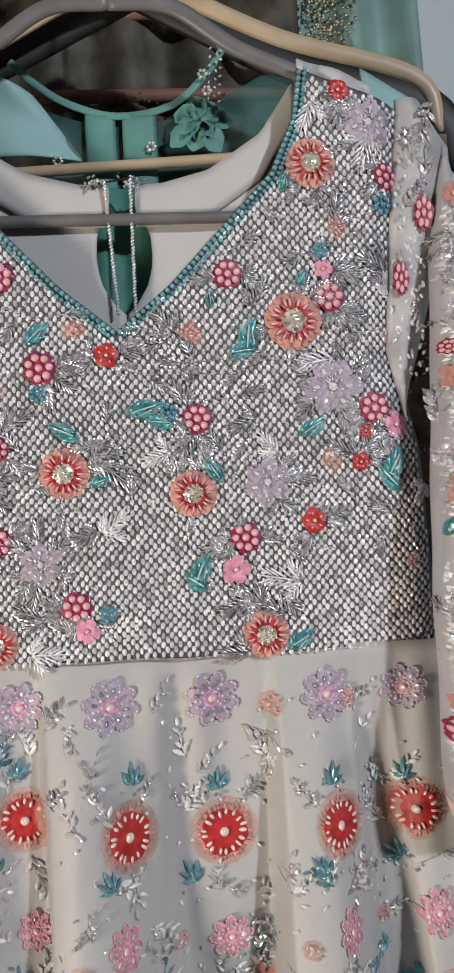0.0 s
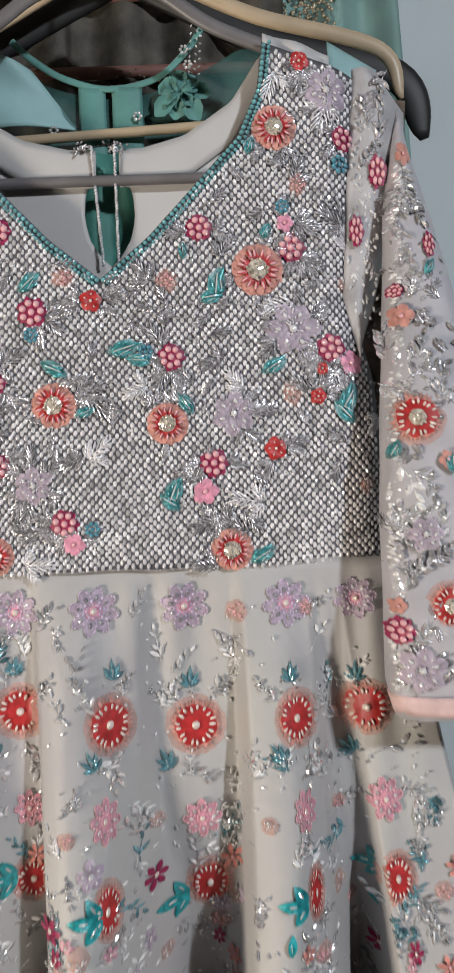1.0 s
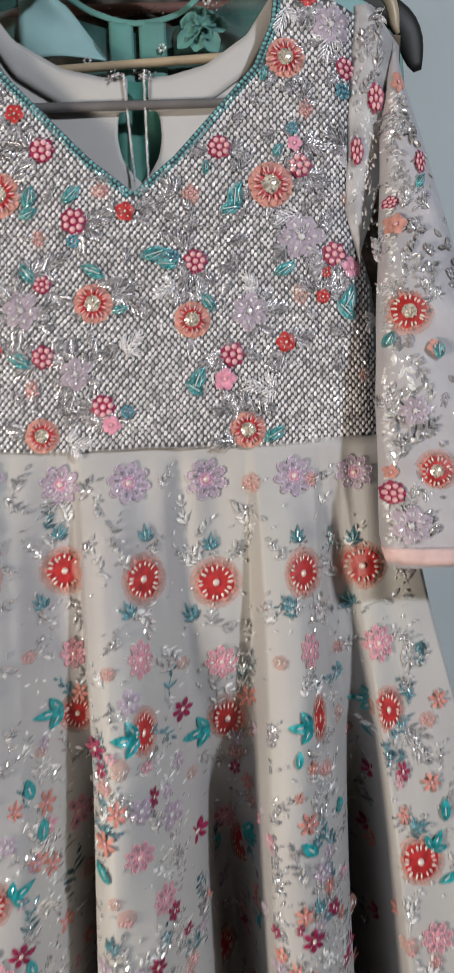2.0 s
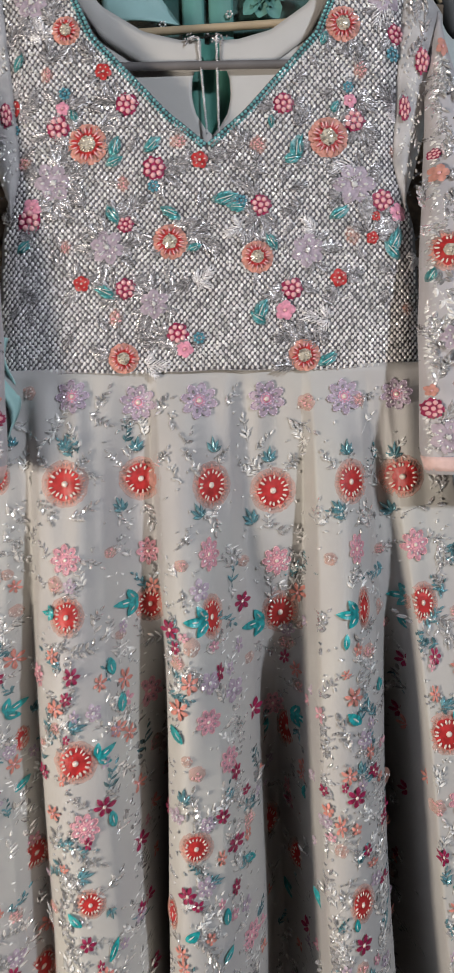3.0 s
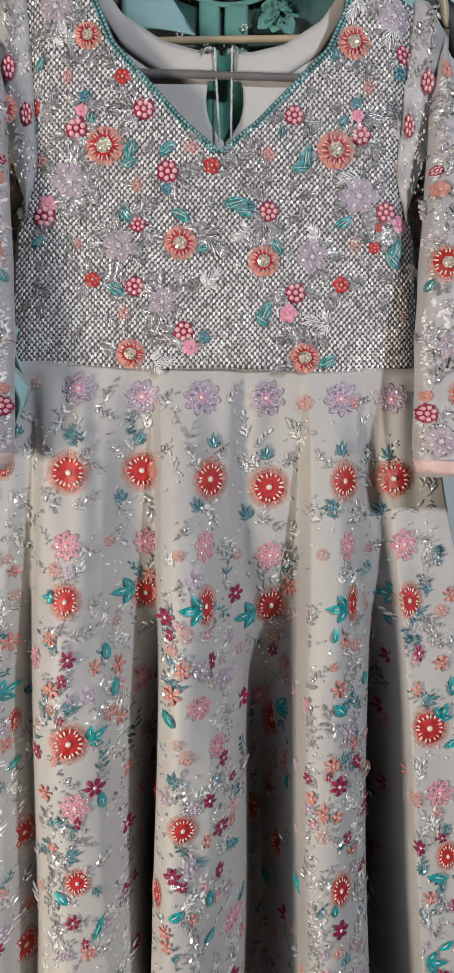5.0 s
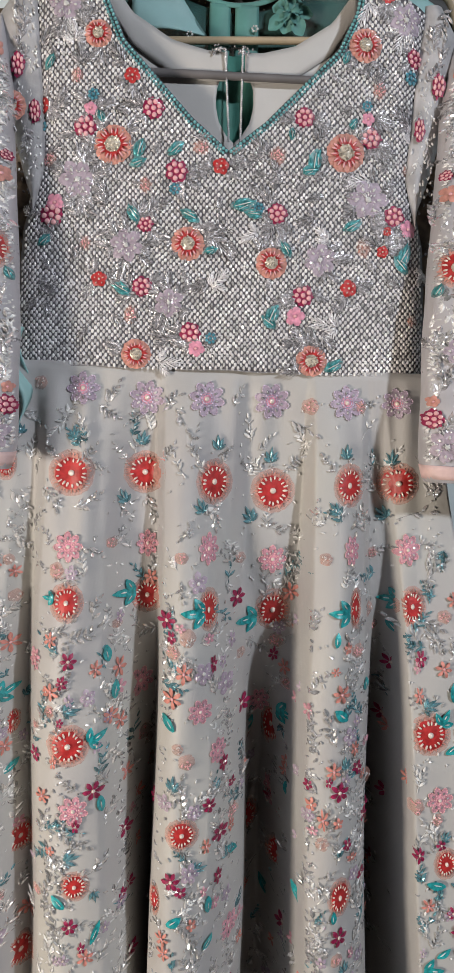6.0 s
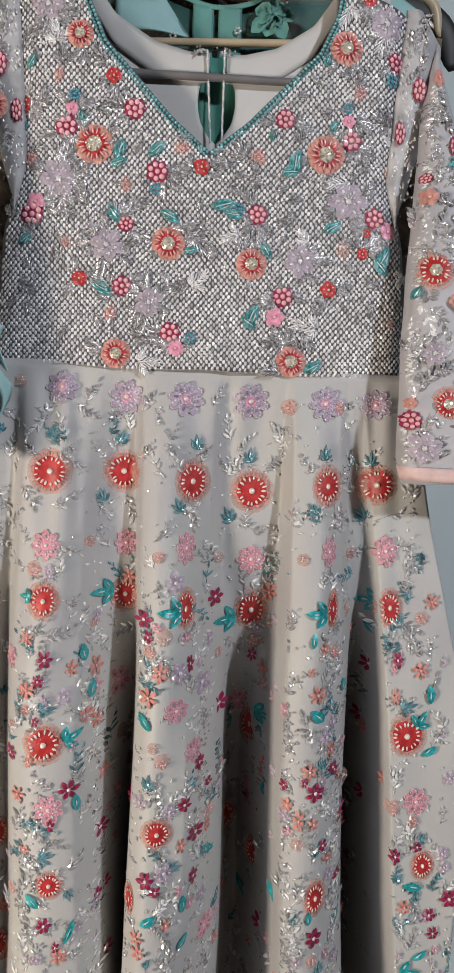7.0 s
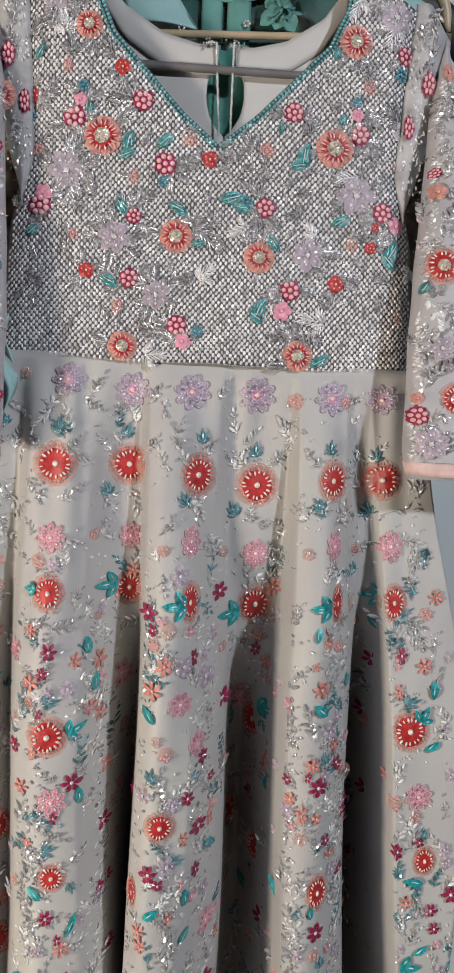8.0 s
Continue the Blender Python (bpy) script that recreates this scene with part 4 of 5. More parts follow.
SLEEVE_SPRAYS = [
    (0.2389, 1.6292, 0.0164, 0.0, 270), (0.2419, 1.6129, 0.0163, 0.0, 300), (0.2316, 1.5985, 0.0143, 0.0, 250), (0.2365, 1.5774, 0.0161, 0.0, 280), (0.2403, 1.4806, 0.0183, 0.0, 20),
    (0.2269, 1.4721, 0.0157, 0.0, 350), (0.2204, 1.3942, 0.02, 0.0, 280), (0.2389, 1.3938, 0.018, 0.0, 300), (0.2276, 1.376, 0.0181, 0.0, 20), (0.2114, 1.3668, 0.0156, 0.0, 90),
    (0.2232, 1.3314, 0.0153, 0.0, 60), (0.2337, 1.2963, 0.016, 0.0, 60), (0.2113, 1.3307, 0.0155, 0.0, 90), (0.2197, 1.5023, 0.0161, 0.0, 90), (0.2374, 1.4996, 0.0139, 0.0, 60),
    (0.2064, 1.2744, 0.0157, 0.0, 80), (0.2369, 1.2699, 0.0133, 0.0, 30), (0.2406, 1.3447, 0.0152, 0.0, 40),
]
SLEEVE_SPRAYS += [
    (0.2414, 1.5524, 0.0141, 0.0, 60), (0.255, 1.4705, 0.0137, 0.0, 80), (0.2471, 1.3667, 0.0134, 0.0, 80),
]
CAP_BERRIES = [
    (0.2221, 1.6463, 0.0073, 0.0133), (0.204, 1.6, 0.006, 0.0127),
]
CAP_BLOOMS = [
    (-0.2289, 1.6042, 0.0162, 0.0162),
]
CAP_SPRAYS = [
    (0.2226, 1.6817, 0.0172, 0.0, 90), (0.2182, 1.7008, 0.0159, 0.0, 80), (0.2159, 1.5714, 0.012, 0.0, 280), (0.2158, 1.6621, 0.012, 0.0, 60), (0.2272, 1.7137, 0.0132, 0.0, 250),
]


def at_centre(row):
    return XC + row[0], row[1]


def coral_bloom(row, cloth, parent):
    x, z = at_centre(row)
    r, k = row[2], row[3] / row[2]
    base = Stitch()
    base.disc(0, 0, r * 0.99, r * 0.99, 0.0024, 0.0012, 13, 0.02, 52, 3, 0.05, rnd, 0.0007)
    for i in range(17):
        q = 2 * math.pi * i / 17 + rnd.uniform(-0.08, 0.08)
        base.petal(r * 0.40 * math.cos(q), r * 0.40 * math.sin(q), q, r * rnd.uniform(0.54, 0.60), r * rnd.uniform(0.13, 0.17), 0.0030 + 0.0006 * (i % 2), 0.0018, 1.7, 0.9)
    flower = base.made("coral_flower", x, z, cloth, RUFFLE, parent, "round coral organza flower with a crystal centre", 1, k)
    ring = Stitch()
    n = 15
    for i in range(n):
        q = 2 * math.pi * i / n + rnd.uniform(-0.08, 0.08)
        ring.petal(r * 0.30 * math.cos(q), r * 0.30 * math.sin(q), q, r * rnd.uniform(0.38, 0.56), r * 0.09, 0.0050, 0.0012)
    ring.disc(0, 0, r * 0.56, r * 0.56, 0.0049, 0.0006, 0, 0, 30, 2, 0.14, rnd)
    ring.made("red_petal_ring", x, z, cloth, RED, flower, "", 1, k)
    for i in range(n):
        tips = Stitch()
        q = 2 * math.pi * i / n + rnd.uniform(-0.1, 0.1)
        tips.bead(r * 0.64 * math.cos(q), r * 0.64 * math.sin(q), 0.0052, r * 0.17, r * 0.055, 0.0018, q)
        tips.made("petal_bead", x, z, cloth, PINK_BEAD, flower, "", 1, k)
    heart = Stitch()
    heart.disc(0, 0, r * 0.42, r * 0.42, 0.0056, 0.0022, 6, 0.03, 12, 2)
    for i in range(30):
        q, d = rnd.random() * 6.3, r * 0.42 * math.sqrt(rnd.random())
        heart.bead(d * math.cos(q), d * math.sin(q), 0.0066, r * 0.075, r * 0.06, 0.0020, rnd.random() * 3, 5)
    heart.made("crystal_centre", x, z, cloth, CENTRE, flower, "champagne crystal cluster", 1, k)


def berry(row, cloth, parent):
    x, z = at_centre(row)
    r, k = row[2], row[3] / row[2]
    base = Stitch()
    base.disc(0, 0, r * 0.98, r * 0.98, 0.0030, 0.0010, 7, 0.06, 42, 2, 0.24, rnd)
    ob = base.made("berry_patch", x, z, cloth, MAGENTA, parent, "magenta patch with round pink beads", 1, k)
    q0 = rnd.random()
    for i in range(8):
        q, d = q0 + 2 * math.pi * i / 7, r * 0.62 if i < 7 else 0.0
        s = r * rnd.uniform(0.235, 0.265)
        one = Stitch()
        one.bead(d * math.cos(q), d * math.sin(q), 0.0038, s, s, 0.0030, 0, 8)
        one.made("pink_bead", x, z, cloth, PINK_BEAD, ob, "", 1, k)


def blossom(row, cloth, parent, mat, name, label, petals, heart, heart_r=0.2, wide=0.30, edge=None):
    x, z = at_centre(row)
    r, k = row[2], row[3] / row[2]
    q0 = rnd.random() * 6
    h = Stitch()
    h.bead(0, 0, 0.0040, r * heart_r, r * heart_r, 0.0022, 0, 8)
    ob = h.made(name, x, z, cloth, heart, parent, label, 1, k)
    if edge is not None:
        for i in range(petals):
            q = q0 + 2 * math.pi * i / petals
            e = Stitch()
            e.bead(r * 0.55 * math.cos(q), r * 0.55 * math.sin(q), 0.0042, r * 0.13, r * 0.08, 0.0016, q)
            e.made("petal_bead", x, z, cloth, edge, ob, "", 1, k)
    for i in range(petals):
        q = q0 + 2 * math.pi * i / petals
        p = Stitch()
        p.petal(r * 0.08 * math.cos(q), r * 0.08 * math.sin(q), q, r * rnd.uniform(0.86, 1.0), r * wide, 0.0026 + 0.0003 * (i % 2), 0.0018, 1.5)
        p.made("petal", x, z, cloth, mat, ob, "", 1, k)
    return ob


def looped_daisy(row, cloth, parent, mat, edge_mat, name, label):
    """Eight looped petals with beads in them and a pearl in the middle."""
    x, z = at_centre(row)
    r, k = row[2], row[3] / row[2]
    h = Stitch()
    h.disc(0, 0, r * 0.34, r * 0.34, 0.0026, 0.0008, 8, 0.08, 24, 3, 0.1, rnd)
    ob = h.made(name, x, z, cloth, PINK, parent, label, 1, k)
    e, b = Stitch(), Stitch()
    q0 = rnd.random()
    for i in range(8):
        q = q0 + 2 * math.pi * i / 8
        c, s = math.cos(q), math.sin(q)
        p = Stitch()
        p.petal(r * 0.15 * c, r * 0.15 * s, q, r * 0.82, r * 0.24, 0.0018, 0.0012, 1.6)
        p.made("petal", x, z, cloth, mat, ob, "", 1, k)
        for j in range(11):
            a = math.pi * 2 * j / 11
            px, pz = r * (0.60 + 0.36 * math.cos(a)), r * 0.22 * math.sin(a)
            e.bead(px * c - pz * s, px * s + pz * c, 0.0026, r * 0.085, r * 0.045, 0.0012, q + a + 1.57, 5)
        b.bead(r * 0.55 * c, r * 0.55 * s, 0.0030, r * 0.13, r * 0.08, 0.0018, q)
    e.made("petal_outline", x, z, cloth, edge_mat, ob, "", 1, k)
    b.made("petal_crystal", x, z, cloth, CRYSTAL if rnd.random() < 0.6 else SILVER_GREY, ob, "", 1, k)
    h = Stitch()
    h.bead(0, 0, 0.0036, r * 0.15, r * 0.15, 0.0024, 0, 8)
    h.made("pearl_centre", x, z, cloth, PEARL, ob, "", 1, k)


def sunflower(row, cloth, parent, crystal=False):
    """A red disc with a fringed peach rim, radiating beads and a pearl."""
    x, z = at_centre(row)
    r, k = row[2] * 1.06, row[3] / row[2]
    rim = Stitch()
    for i in range(64):
        q = 2 * math.pi * i / 64 + rnd.uniform(-0.06, 0.06)
        rim.petal(r * 0.6 * math.cos(q), r * 0.6 * math.sin(q), q + rnd.uniform(-0.2, 0.2), r * rnd.uniform(0.28, 0.44), r * 0.045, 0.0016, 0.0006)
    rim.disc(0, 0, r * 0.86, r * 0.86, 0.0018, 0.0004, 0, 0, 30, 2, 0.1, rnd)
    ob = rim.made("red_sunflower", x, z, cloth, PEACH, parent, "red round flower with peach fringe and a pearl centre", 1, k)
    glow = Stitch()
    glow.disc(0, 0, r * 1.14, r * 1.14, 0.0012, 0.0003, 0, 0, 40, 3, 0.07, rnd)
    glow.made("organza_rim", x, z, cloth, HALO, ob, "", 1, k)
    d = Stitch()
    d.disc(0, 0, r * 0.78, r * 0.78, 0.0024, 0.0010, 0, 0, 30, 3, 0.16, rnd)
    d.made("red_disc", x, z, cloth, RED, ob, "", 1, k)
    n = 17
    for i in range(n):
        b = Stitch()
        q = 2 * math.pi * i / n + rnd.uniform(-0.08, 0.08)
        dd = r * rnd.uniform(0.60, 0.70)
        b.bead(dd * math.cos(q), dd * math.sin(q), 0.0032, r * rnd.uniform(0.10, 0.16), r * rnd.uniform(0.05, 0.075), 0.0018, q, 6)
        b.made("ray_bead", x, z, cloth, PEARL, ob, "", 1, k)
    h = Stitch()
    if crystal:
        h.disc(0, 0, r * 0.34, r * 0.34, 0.0034, 0.0020, 6, 0.03, 12, 2)
        for i in range(22):
            q, dd = rnd.random() * 6.3, r * 0.34 * math.sqrt(rnd.random())
            h.bead(dd * math.cos(q), dd * math.sin(q), 0.0044, r * 0.075, r * 0.06, 0.0020, rnd.random() * 3, 5)
    else:
        h.bead(0, 0, 0.0036, r * 0.17, r * 0.17, 0.0030, 0, 8)
    h.made("pearl_centre", x, z, cloth, CENTRE if crystal else PEARL, ob, "", 1, k)


def leaf(row, cloth, parent, mat, name="teal_leaf", label="glossy teal sequin leaf with a silver vein"):
    x, z = at_centre(row)
    q = math.radians(row[4])
    p = Stitch()
    n = 2 * row[2]
    p.petal(-row[2] * math.cos(q), -row[2] * math.sin(q), q, n, row[3], 0.0030, 0.0022, 1.0, 0.55)
    soft = mat is TEAL_SOFT
    ob = p.made(name, x, z, cloth, SHEER_LEAF if soft else mat, parent, label)
    v, g = Stitch(), Stitch()
    if soft:
        for turn, size in ((0, 0.92), (0.42, 0.66), (-0.42, 0.66), (0.75, 0.42), (-0.75, 0.42)):
            d = -row[2] * (0.85 - 0.25 * rnd.random())
            g.marquise(d * math.cos(q), d * math.sin(q), 0.0038, n * size, row[3] * 0.36, 0.0024, q + turn * 0.8 + rnd.gauss(0, 0.08))
        g.made("leaf_bead", x, z, cloth, TEAL_SOFT, ob)
        v.bead(0, 0, 0.0052, row[2] * 0.72, row[3] * 0.12, 0.0016, q + rnd.gauss(0, 0.1), 6)
        v.bead(row[3] * 0.5 * math.sin(q), -row[3] * 0.5 * math.cos(q), 0.0050, row[2] * 0.45, row[3] * 0.10, 0.0014, q + 0.3, 6)
    else:
        v.marquise(-row[2] * 0.6 * math.cos(q), -row[2] * 0.6 * math.sin(q), 0.0044, row[2] * 0.95, row[3] * 0.17, 0.0014, q + rnd.gauss(0, 0.15))
    v.made("leaf_vein", x, z, cloth, CRYSTAL, ob)


def triple_leaf(row, cloth, parent):
    x, z = at_centre(row)
    q, r = math.radians(row[4]), row[2]
    p, v = Stitch(), Stitch()
    ox, oz = -r * 0.75 * math.cos(q), -r * 0.75 * math.sin(q)
    for turn, size in ((0, 1.55), (0.95, 1.15), (-0.95, 1.15)):
        p.petal(ox, oz, q + turn, r * size, r * 0.30, 0.0026, 0.0024, 0.9, 0.55)
        c, s = math.cos(q + turn), math.sin(q + turn)
        v.bead(ox + r * size * 0.5 * c, oz + r * size * 0.5 * s, 0.0042, r * 0.24, r * 0.06, 0.0014, q + turn, 6)
    ob = p.made("teal_triple_leaf", x, z, cloth, TEAL, parent, "three pointed bright teal leaves")
    v.made("leaf_crystal", x, z, cloth, CRYSTAL, ob)


def twig(p, u, z, r, q, leaves):
    """A bent stem with cut-crystal leaves on both sides, round (u, z)."""
    bend = rnd.uniform(-0.9, 0.9)
    a, b, q1 = u - r * 0.8 * math.cos(q), z - r * 0.8 * math.sin(q), q - bend / 2
    d = 1.6 * r / leaves
    for i in range(leaves):
        p.bead(a, b, 0.0016, d * 0.55, 0.0006, 0.0010, q1, 5)
        for sgn in (-1, 1):
            if rnd.random() < 0.72:
                ln = min(0.0105, max(0.0052, r * rnd.uniform(0.52, 0.78) * (1.1 - 0.4 * i / leaves)))
                p.marquise(a, b, 0.0018, ln, ln * rnd.uniform(0.17, 0.24), 0.0022, q1 + sgn * rnd.uniform(0.4, 1.0))
        if rnd.random() < 0.35:
            p.bead(a + rnd.gauss(0, 0.003), b + rnd.gauss(0, 0.003), 0.0016, 0.0014, 0.0013, 0.0018, 0, 6)
        a, b, q1 = a + d * math.cos(q1), b + d * math.sin(q1), q1 + bend / leaves
    p.marquise(a, b, 0.0018, max(0.005, r * 0.5), max(0.0011, r * 0.11), 0.0022, q1)


def spray(row, cloth, parent, mat, name, label, leaves=4):
    x, z = at_centre(row)
    if row[2] > 0.002:
        p = Stitch()
        twig(p, 0, 0, row[2] * 1.1, math.radians(row[4]), leaves)
        p.made(name, x, z, cloth, mat, parent, label)


def plume(row, cloth, parent, mat):
    """A branch of two or three leaves laid in long bugle beads."""
    x, z = at_centre(row)
    p = Stitch()
    r, q = row[2], math.radians(row[4])
    a, b = -r * math.cos(q), -r * math.sin(q)
    p.feather(a, b, 0.0024, r * 1.7, q, 5, rnd)
    for sgn in (-1, 1):
        if rnd.random() < 0.75:
            p.feather(a, b, 0.0022, r * rnd.uniform(0.9, 1.3), q + sgn * rnd.uniform(0.7, 1.2), 4, rnd)
    p.made("silver_leaf_spray", x, z, cloth, mat, parent, "spray of silver bugle-bead leaves")


def sprig(row, cloth, parent):
    """A small upright fan of blue-grey stones."""
    x, z = at_centre(row)
    r, q = row[2] * 0.85, math.radians(row[4])
    if r < 0.002:
        return
    p = Stitch()
    a, b = -r * 0.8 * math.cos(q), -r * 0.8 * math.sin(q)
    for turn, size in ((0, 1.7), (0.45, 1.35), (-0.45, 1.35), (0.95, 0.95), (-0.95, 0.95)):
        p.marquise(a, b, 0.002 + 0.0004 * (turn == 0), r * size, r * 0.20, 0.0024, q + turn + rnd.gauss(0, 0.08))
    ob = p.made("blue_leaf_sprig", x, z, cloth, STEEL_BLUE, parent, "small blue-grey crystal sprig")
    g = Stitch()
    for k in range(6):
        g.bead(a + rnd.gauss(0, r * 0.4), b + rnd.gauss(0, r * 0.3), 0.0024, 0.0014, 0.0012, 0.0018, rnd.random() * 3, 6)
    g.bead(a + r * 0.7 * math.cos(q), b + r * 0.7 * math.sin(q), 0.0036, r * 0.2, r * 0.09, 0.0016, q, 6)
    g.made("sprig_crystal", x, z, cloth, MARQUISE, ob)


def cluster(row, cloth, parent):
    x, z = at_centre(row)
    r = row[2]
    p = Stitch()
    p.bead(0, 0, 0.0028, r * 0.30, r * 0.30, 0.0030, 0, 7)
    ob = p.made("blue_bead_flower", x, z, cloth, BLUE_BEAD, parent, "ring of round steel-blue beads")
    for i in range(7):
        q, d = 2 * math.pi * i / 7, r * 0.62
        p = Stitch()
        p.bead(d * math.cos(q), d * math.sin(q), 0.0028, r * 0.30, r * 0.30, 0.0028, 0, 7)
        p.made("blue_bead", x, z, cloth, BLUE_BEAD, ob)


def bud(row, cloth, parent):
    x, z = at_centre(row)
    r, k = row[2], row[3] / row[2]
    p = Stitch()
    p.disc(0, 0, r, r, 0.0016, 0.0026, 5, 0.06, 24, 3, 0.12, rnd)
    ob = p.made("peach_bud", x, z, cloth, HALO, parent, "small peach organza bud with beads", 1, k)
    b = Stitch()
    for i in range(11):
        q, d = rnd.random() * 6.3, r * 0.75 * math.sqrt(rnd.random())
        b.bead(d * math.cos(q), d * math.sin(q), 0.0034, r * 0.20, r * 0.10, 0.0016, rnd.random() * 3, 5)
    tagged(b.made("bud_beading", x, z, cloth, PINK_BEAD if rnd.random() < 0.6 else CRYSTAL, ob, "", 1, k), kind="stuff")


B, K = bodice_y, skirt_y
for row in CORAL_BLOOMS:
    coral_bloom(row, B, dress)
for row in BERRIES:
    berry(row, B, dress)
for row in PINK_BLOSSOMS:
    blossom(row, B, dress, PINK, "pink_blossom", "small bright pink thread blossom", 5, PINK_BEAD, 0.2, 0.42)
for row in RED_BLOSSOMS:
    blossom(row, B, dress, RED, "red_blossom", "small red satin blossom with pale beads", 5, PEARL, 0.16, 0.46, PEARL)
for row in BLUE_CLUSTERS:
    cluster(row, B, dress)
for row in BODICE_LEAVES:
    leaf((row[0], row[1], row[2], row[3] * 1.08, row[4]), B, dress, TEAL_SOFT)


def lilac_bloom(row, cloth):
    ob = blossom(row, cloth, dress, SHEER_LILAC, "lilac_bloom", "pale lilac organza bloom with silver beads", 6, CRYSTAL, 0.16, 0.34, CRYSTAL)
    x, z = at_centre(row)
    st = Stitch()
    for i in range(46):
        q, d = rnd.random() * 6.3, row[2] * (0.1 + 0.9 * rnd.random())
        st.bead(d * math.cos(q), d * math.sin(q), 0.0042, row[2] * 0.075, row[2] * 0.04, 0.0016, q + rnd.uniform(-0.5, 0.5), 5)
    tagged(st.made("bloom_beading", x, z, cloth, CRYSTAL, ob), kind="stuff")


for row in LILAC_BLOOMS:
    lilac_bloom(row, B)
for row in PEACH_BUDS:
    bud(row, B, dress)
for row in BODICE_SPRAYS:
    plume(row, B, dress, SILVER_GREY if rnd.random() < 0.7 else SILVER)
for row in LILAC_DAISIES:
    looped_daisy(row, K, dress, LILAC, LILAC_EDGE, "lilac_daisy", "lilac eight-petal flower with crystal beads")
for row in SUNFLOWERS:
    sunflower(row, K, dress)
for row in PINK_DAISIES:
    looped_daisy(row, K, dress, ROSE, PINK_BEAD, "pink_daisy", "pink eight-petal beaded flower")
for row in SKIRT_TRIPLE_LEAVES:
    triple_leaf(row, K, dress)
for row in MAGENTA_BLOSSOMS:
    blossom(row, K, dress, MAGENTA, "magenta_blossom", "small magenta six-petal blossom with a pearl", 6, PEARL, 0.2, 0.24)
for row in CORAL_BLOSSOMS:
    blossom(row, K, dress, CORAL, "coral_blossom", "small coral thread blossom", 6, PINK_BEAD, 0.16, 0.20)
for row in SKIRT_BUDS:
    bud(row, K, dress)
for row in SKIRT_LEAVES:
    leaf(row, K, dress, TEAL)
for row in BLUE_SPRIGS:
    sprig(row, K, dress)
for row in SKIRT_SPRAYS:
    spray(row, K, dress, MARQUISE, "crystal_leaf_spray", "spray of cut-crystal silver leaves")

# small filling between the flowers: sprays, loose crystals and tiny blossoms
taken = [(r[0], r[1], r[2]) for r in SUNFLOWERS + LILAC_DAISIES + PINK_DAISIES + SKIRT_TRIPLE_LEAVES + MAGENTA_BLOSSOMS]
free = lambda u, z, r: all((u - a) ** 2 + (z - b) ** 2 > (c + r) ** 2 for a, b, c in taken)
fill = {"silver": Stitch(), "clear": Stitch(), "blue": Stitch()}
count = 0
while count < 560:
    z = WAIST - 0.03 - 0.78 * rnd.random() ** 0.75
    u = rnd.uniform(-0.23, 0.23) * (1 + (WAIST - z) * 0.55)
    column = abs(math.sin((u + 0.012 * math.sin(z * 14)) * 48))
    if rnd.random() > 0.08 + 0.92 * column ** 1.5 or not free(u, z, 0.006) or z > 1.15 and rnd.random() < 0.35:
        continue
    count += 1
    q = rnd.uniform(0.7, 2.5) if rnd.random() < 0.6 else rnd.uniform(0, 6.28)
    twig(fill[rnd.choice(("silver", "silver", "clear", "clear", "blue"))], u, z, rnd.uniform(0.009, 0.015), q, rnd.choice((3, 4)))
    if z < 1.1 and count % 5 == 0:
        tiny = (u + rnd.uniform(-0.02, 0.02), z + rnd.uniform(-0.02, 0.02), rnd.uniform(0.004, 0.007), rnd.uniform(0.005, 0.008))
        blossom(tiny, K, dress, rnd.choice((CORAL, ROSE, MAGENTA, LILAC)), "tiny_blossom", "tiny thread blossom", 5, PEARL, 0.2, 0.3)
tagged(fill["silver"].made("vine_beading", XC, 0.0, K, MARQUISE, dress, "vines of silvered cut-crystal leaves over the skirt"), kind="stuff")
tagged(fill["clear"].made("clear_beading", XC, 0.0, K, CRYSTAL, dress, "vines of clear crystal leaves over the skirt"), kind="stuff")
tagged(fill["blue"].made("blue_beading", XC, 0.0, K, STEEL_BLUE, dress, "vines of blue-grey crystal leaves over the skirt"), kind="stuff")
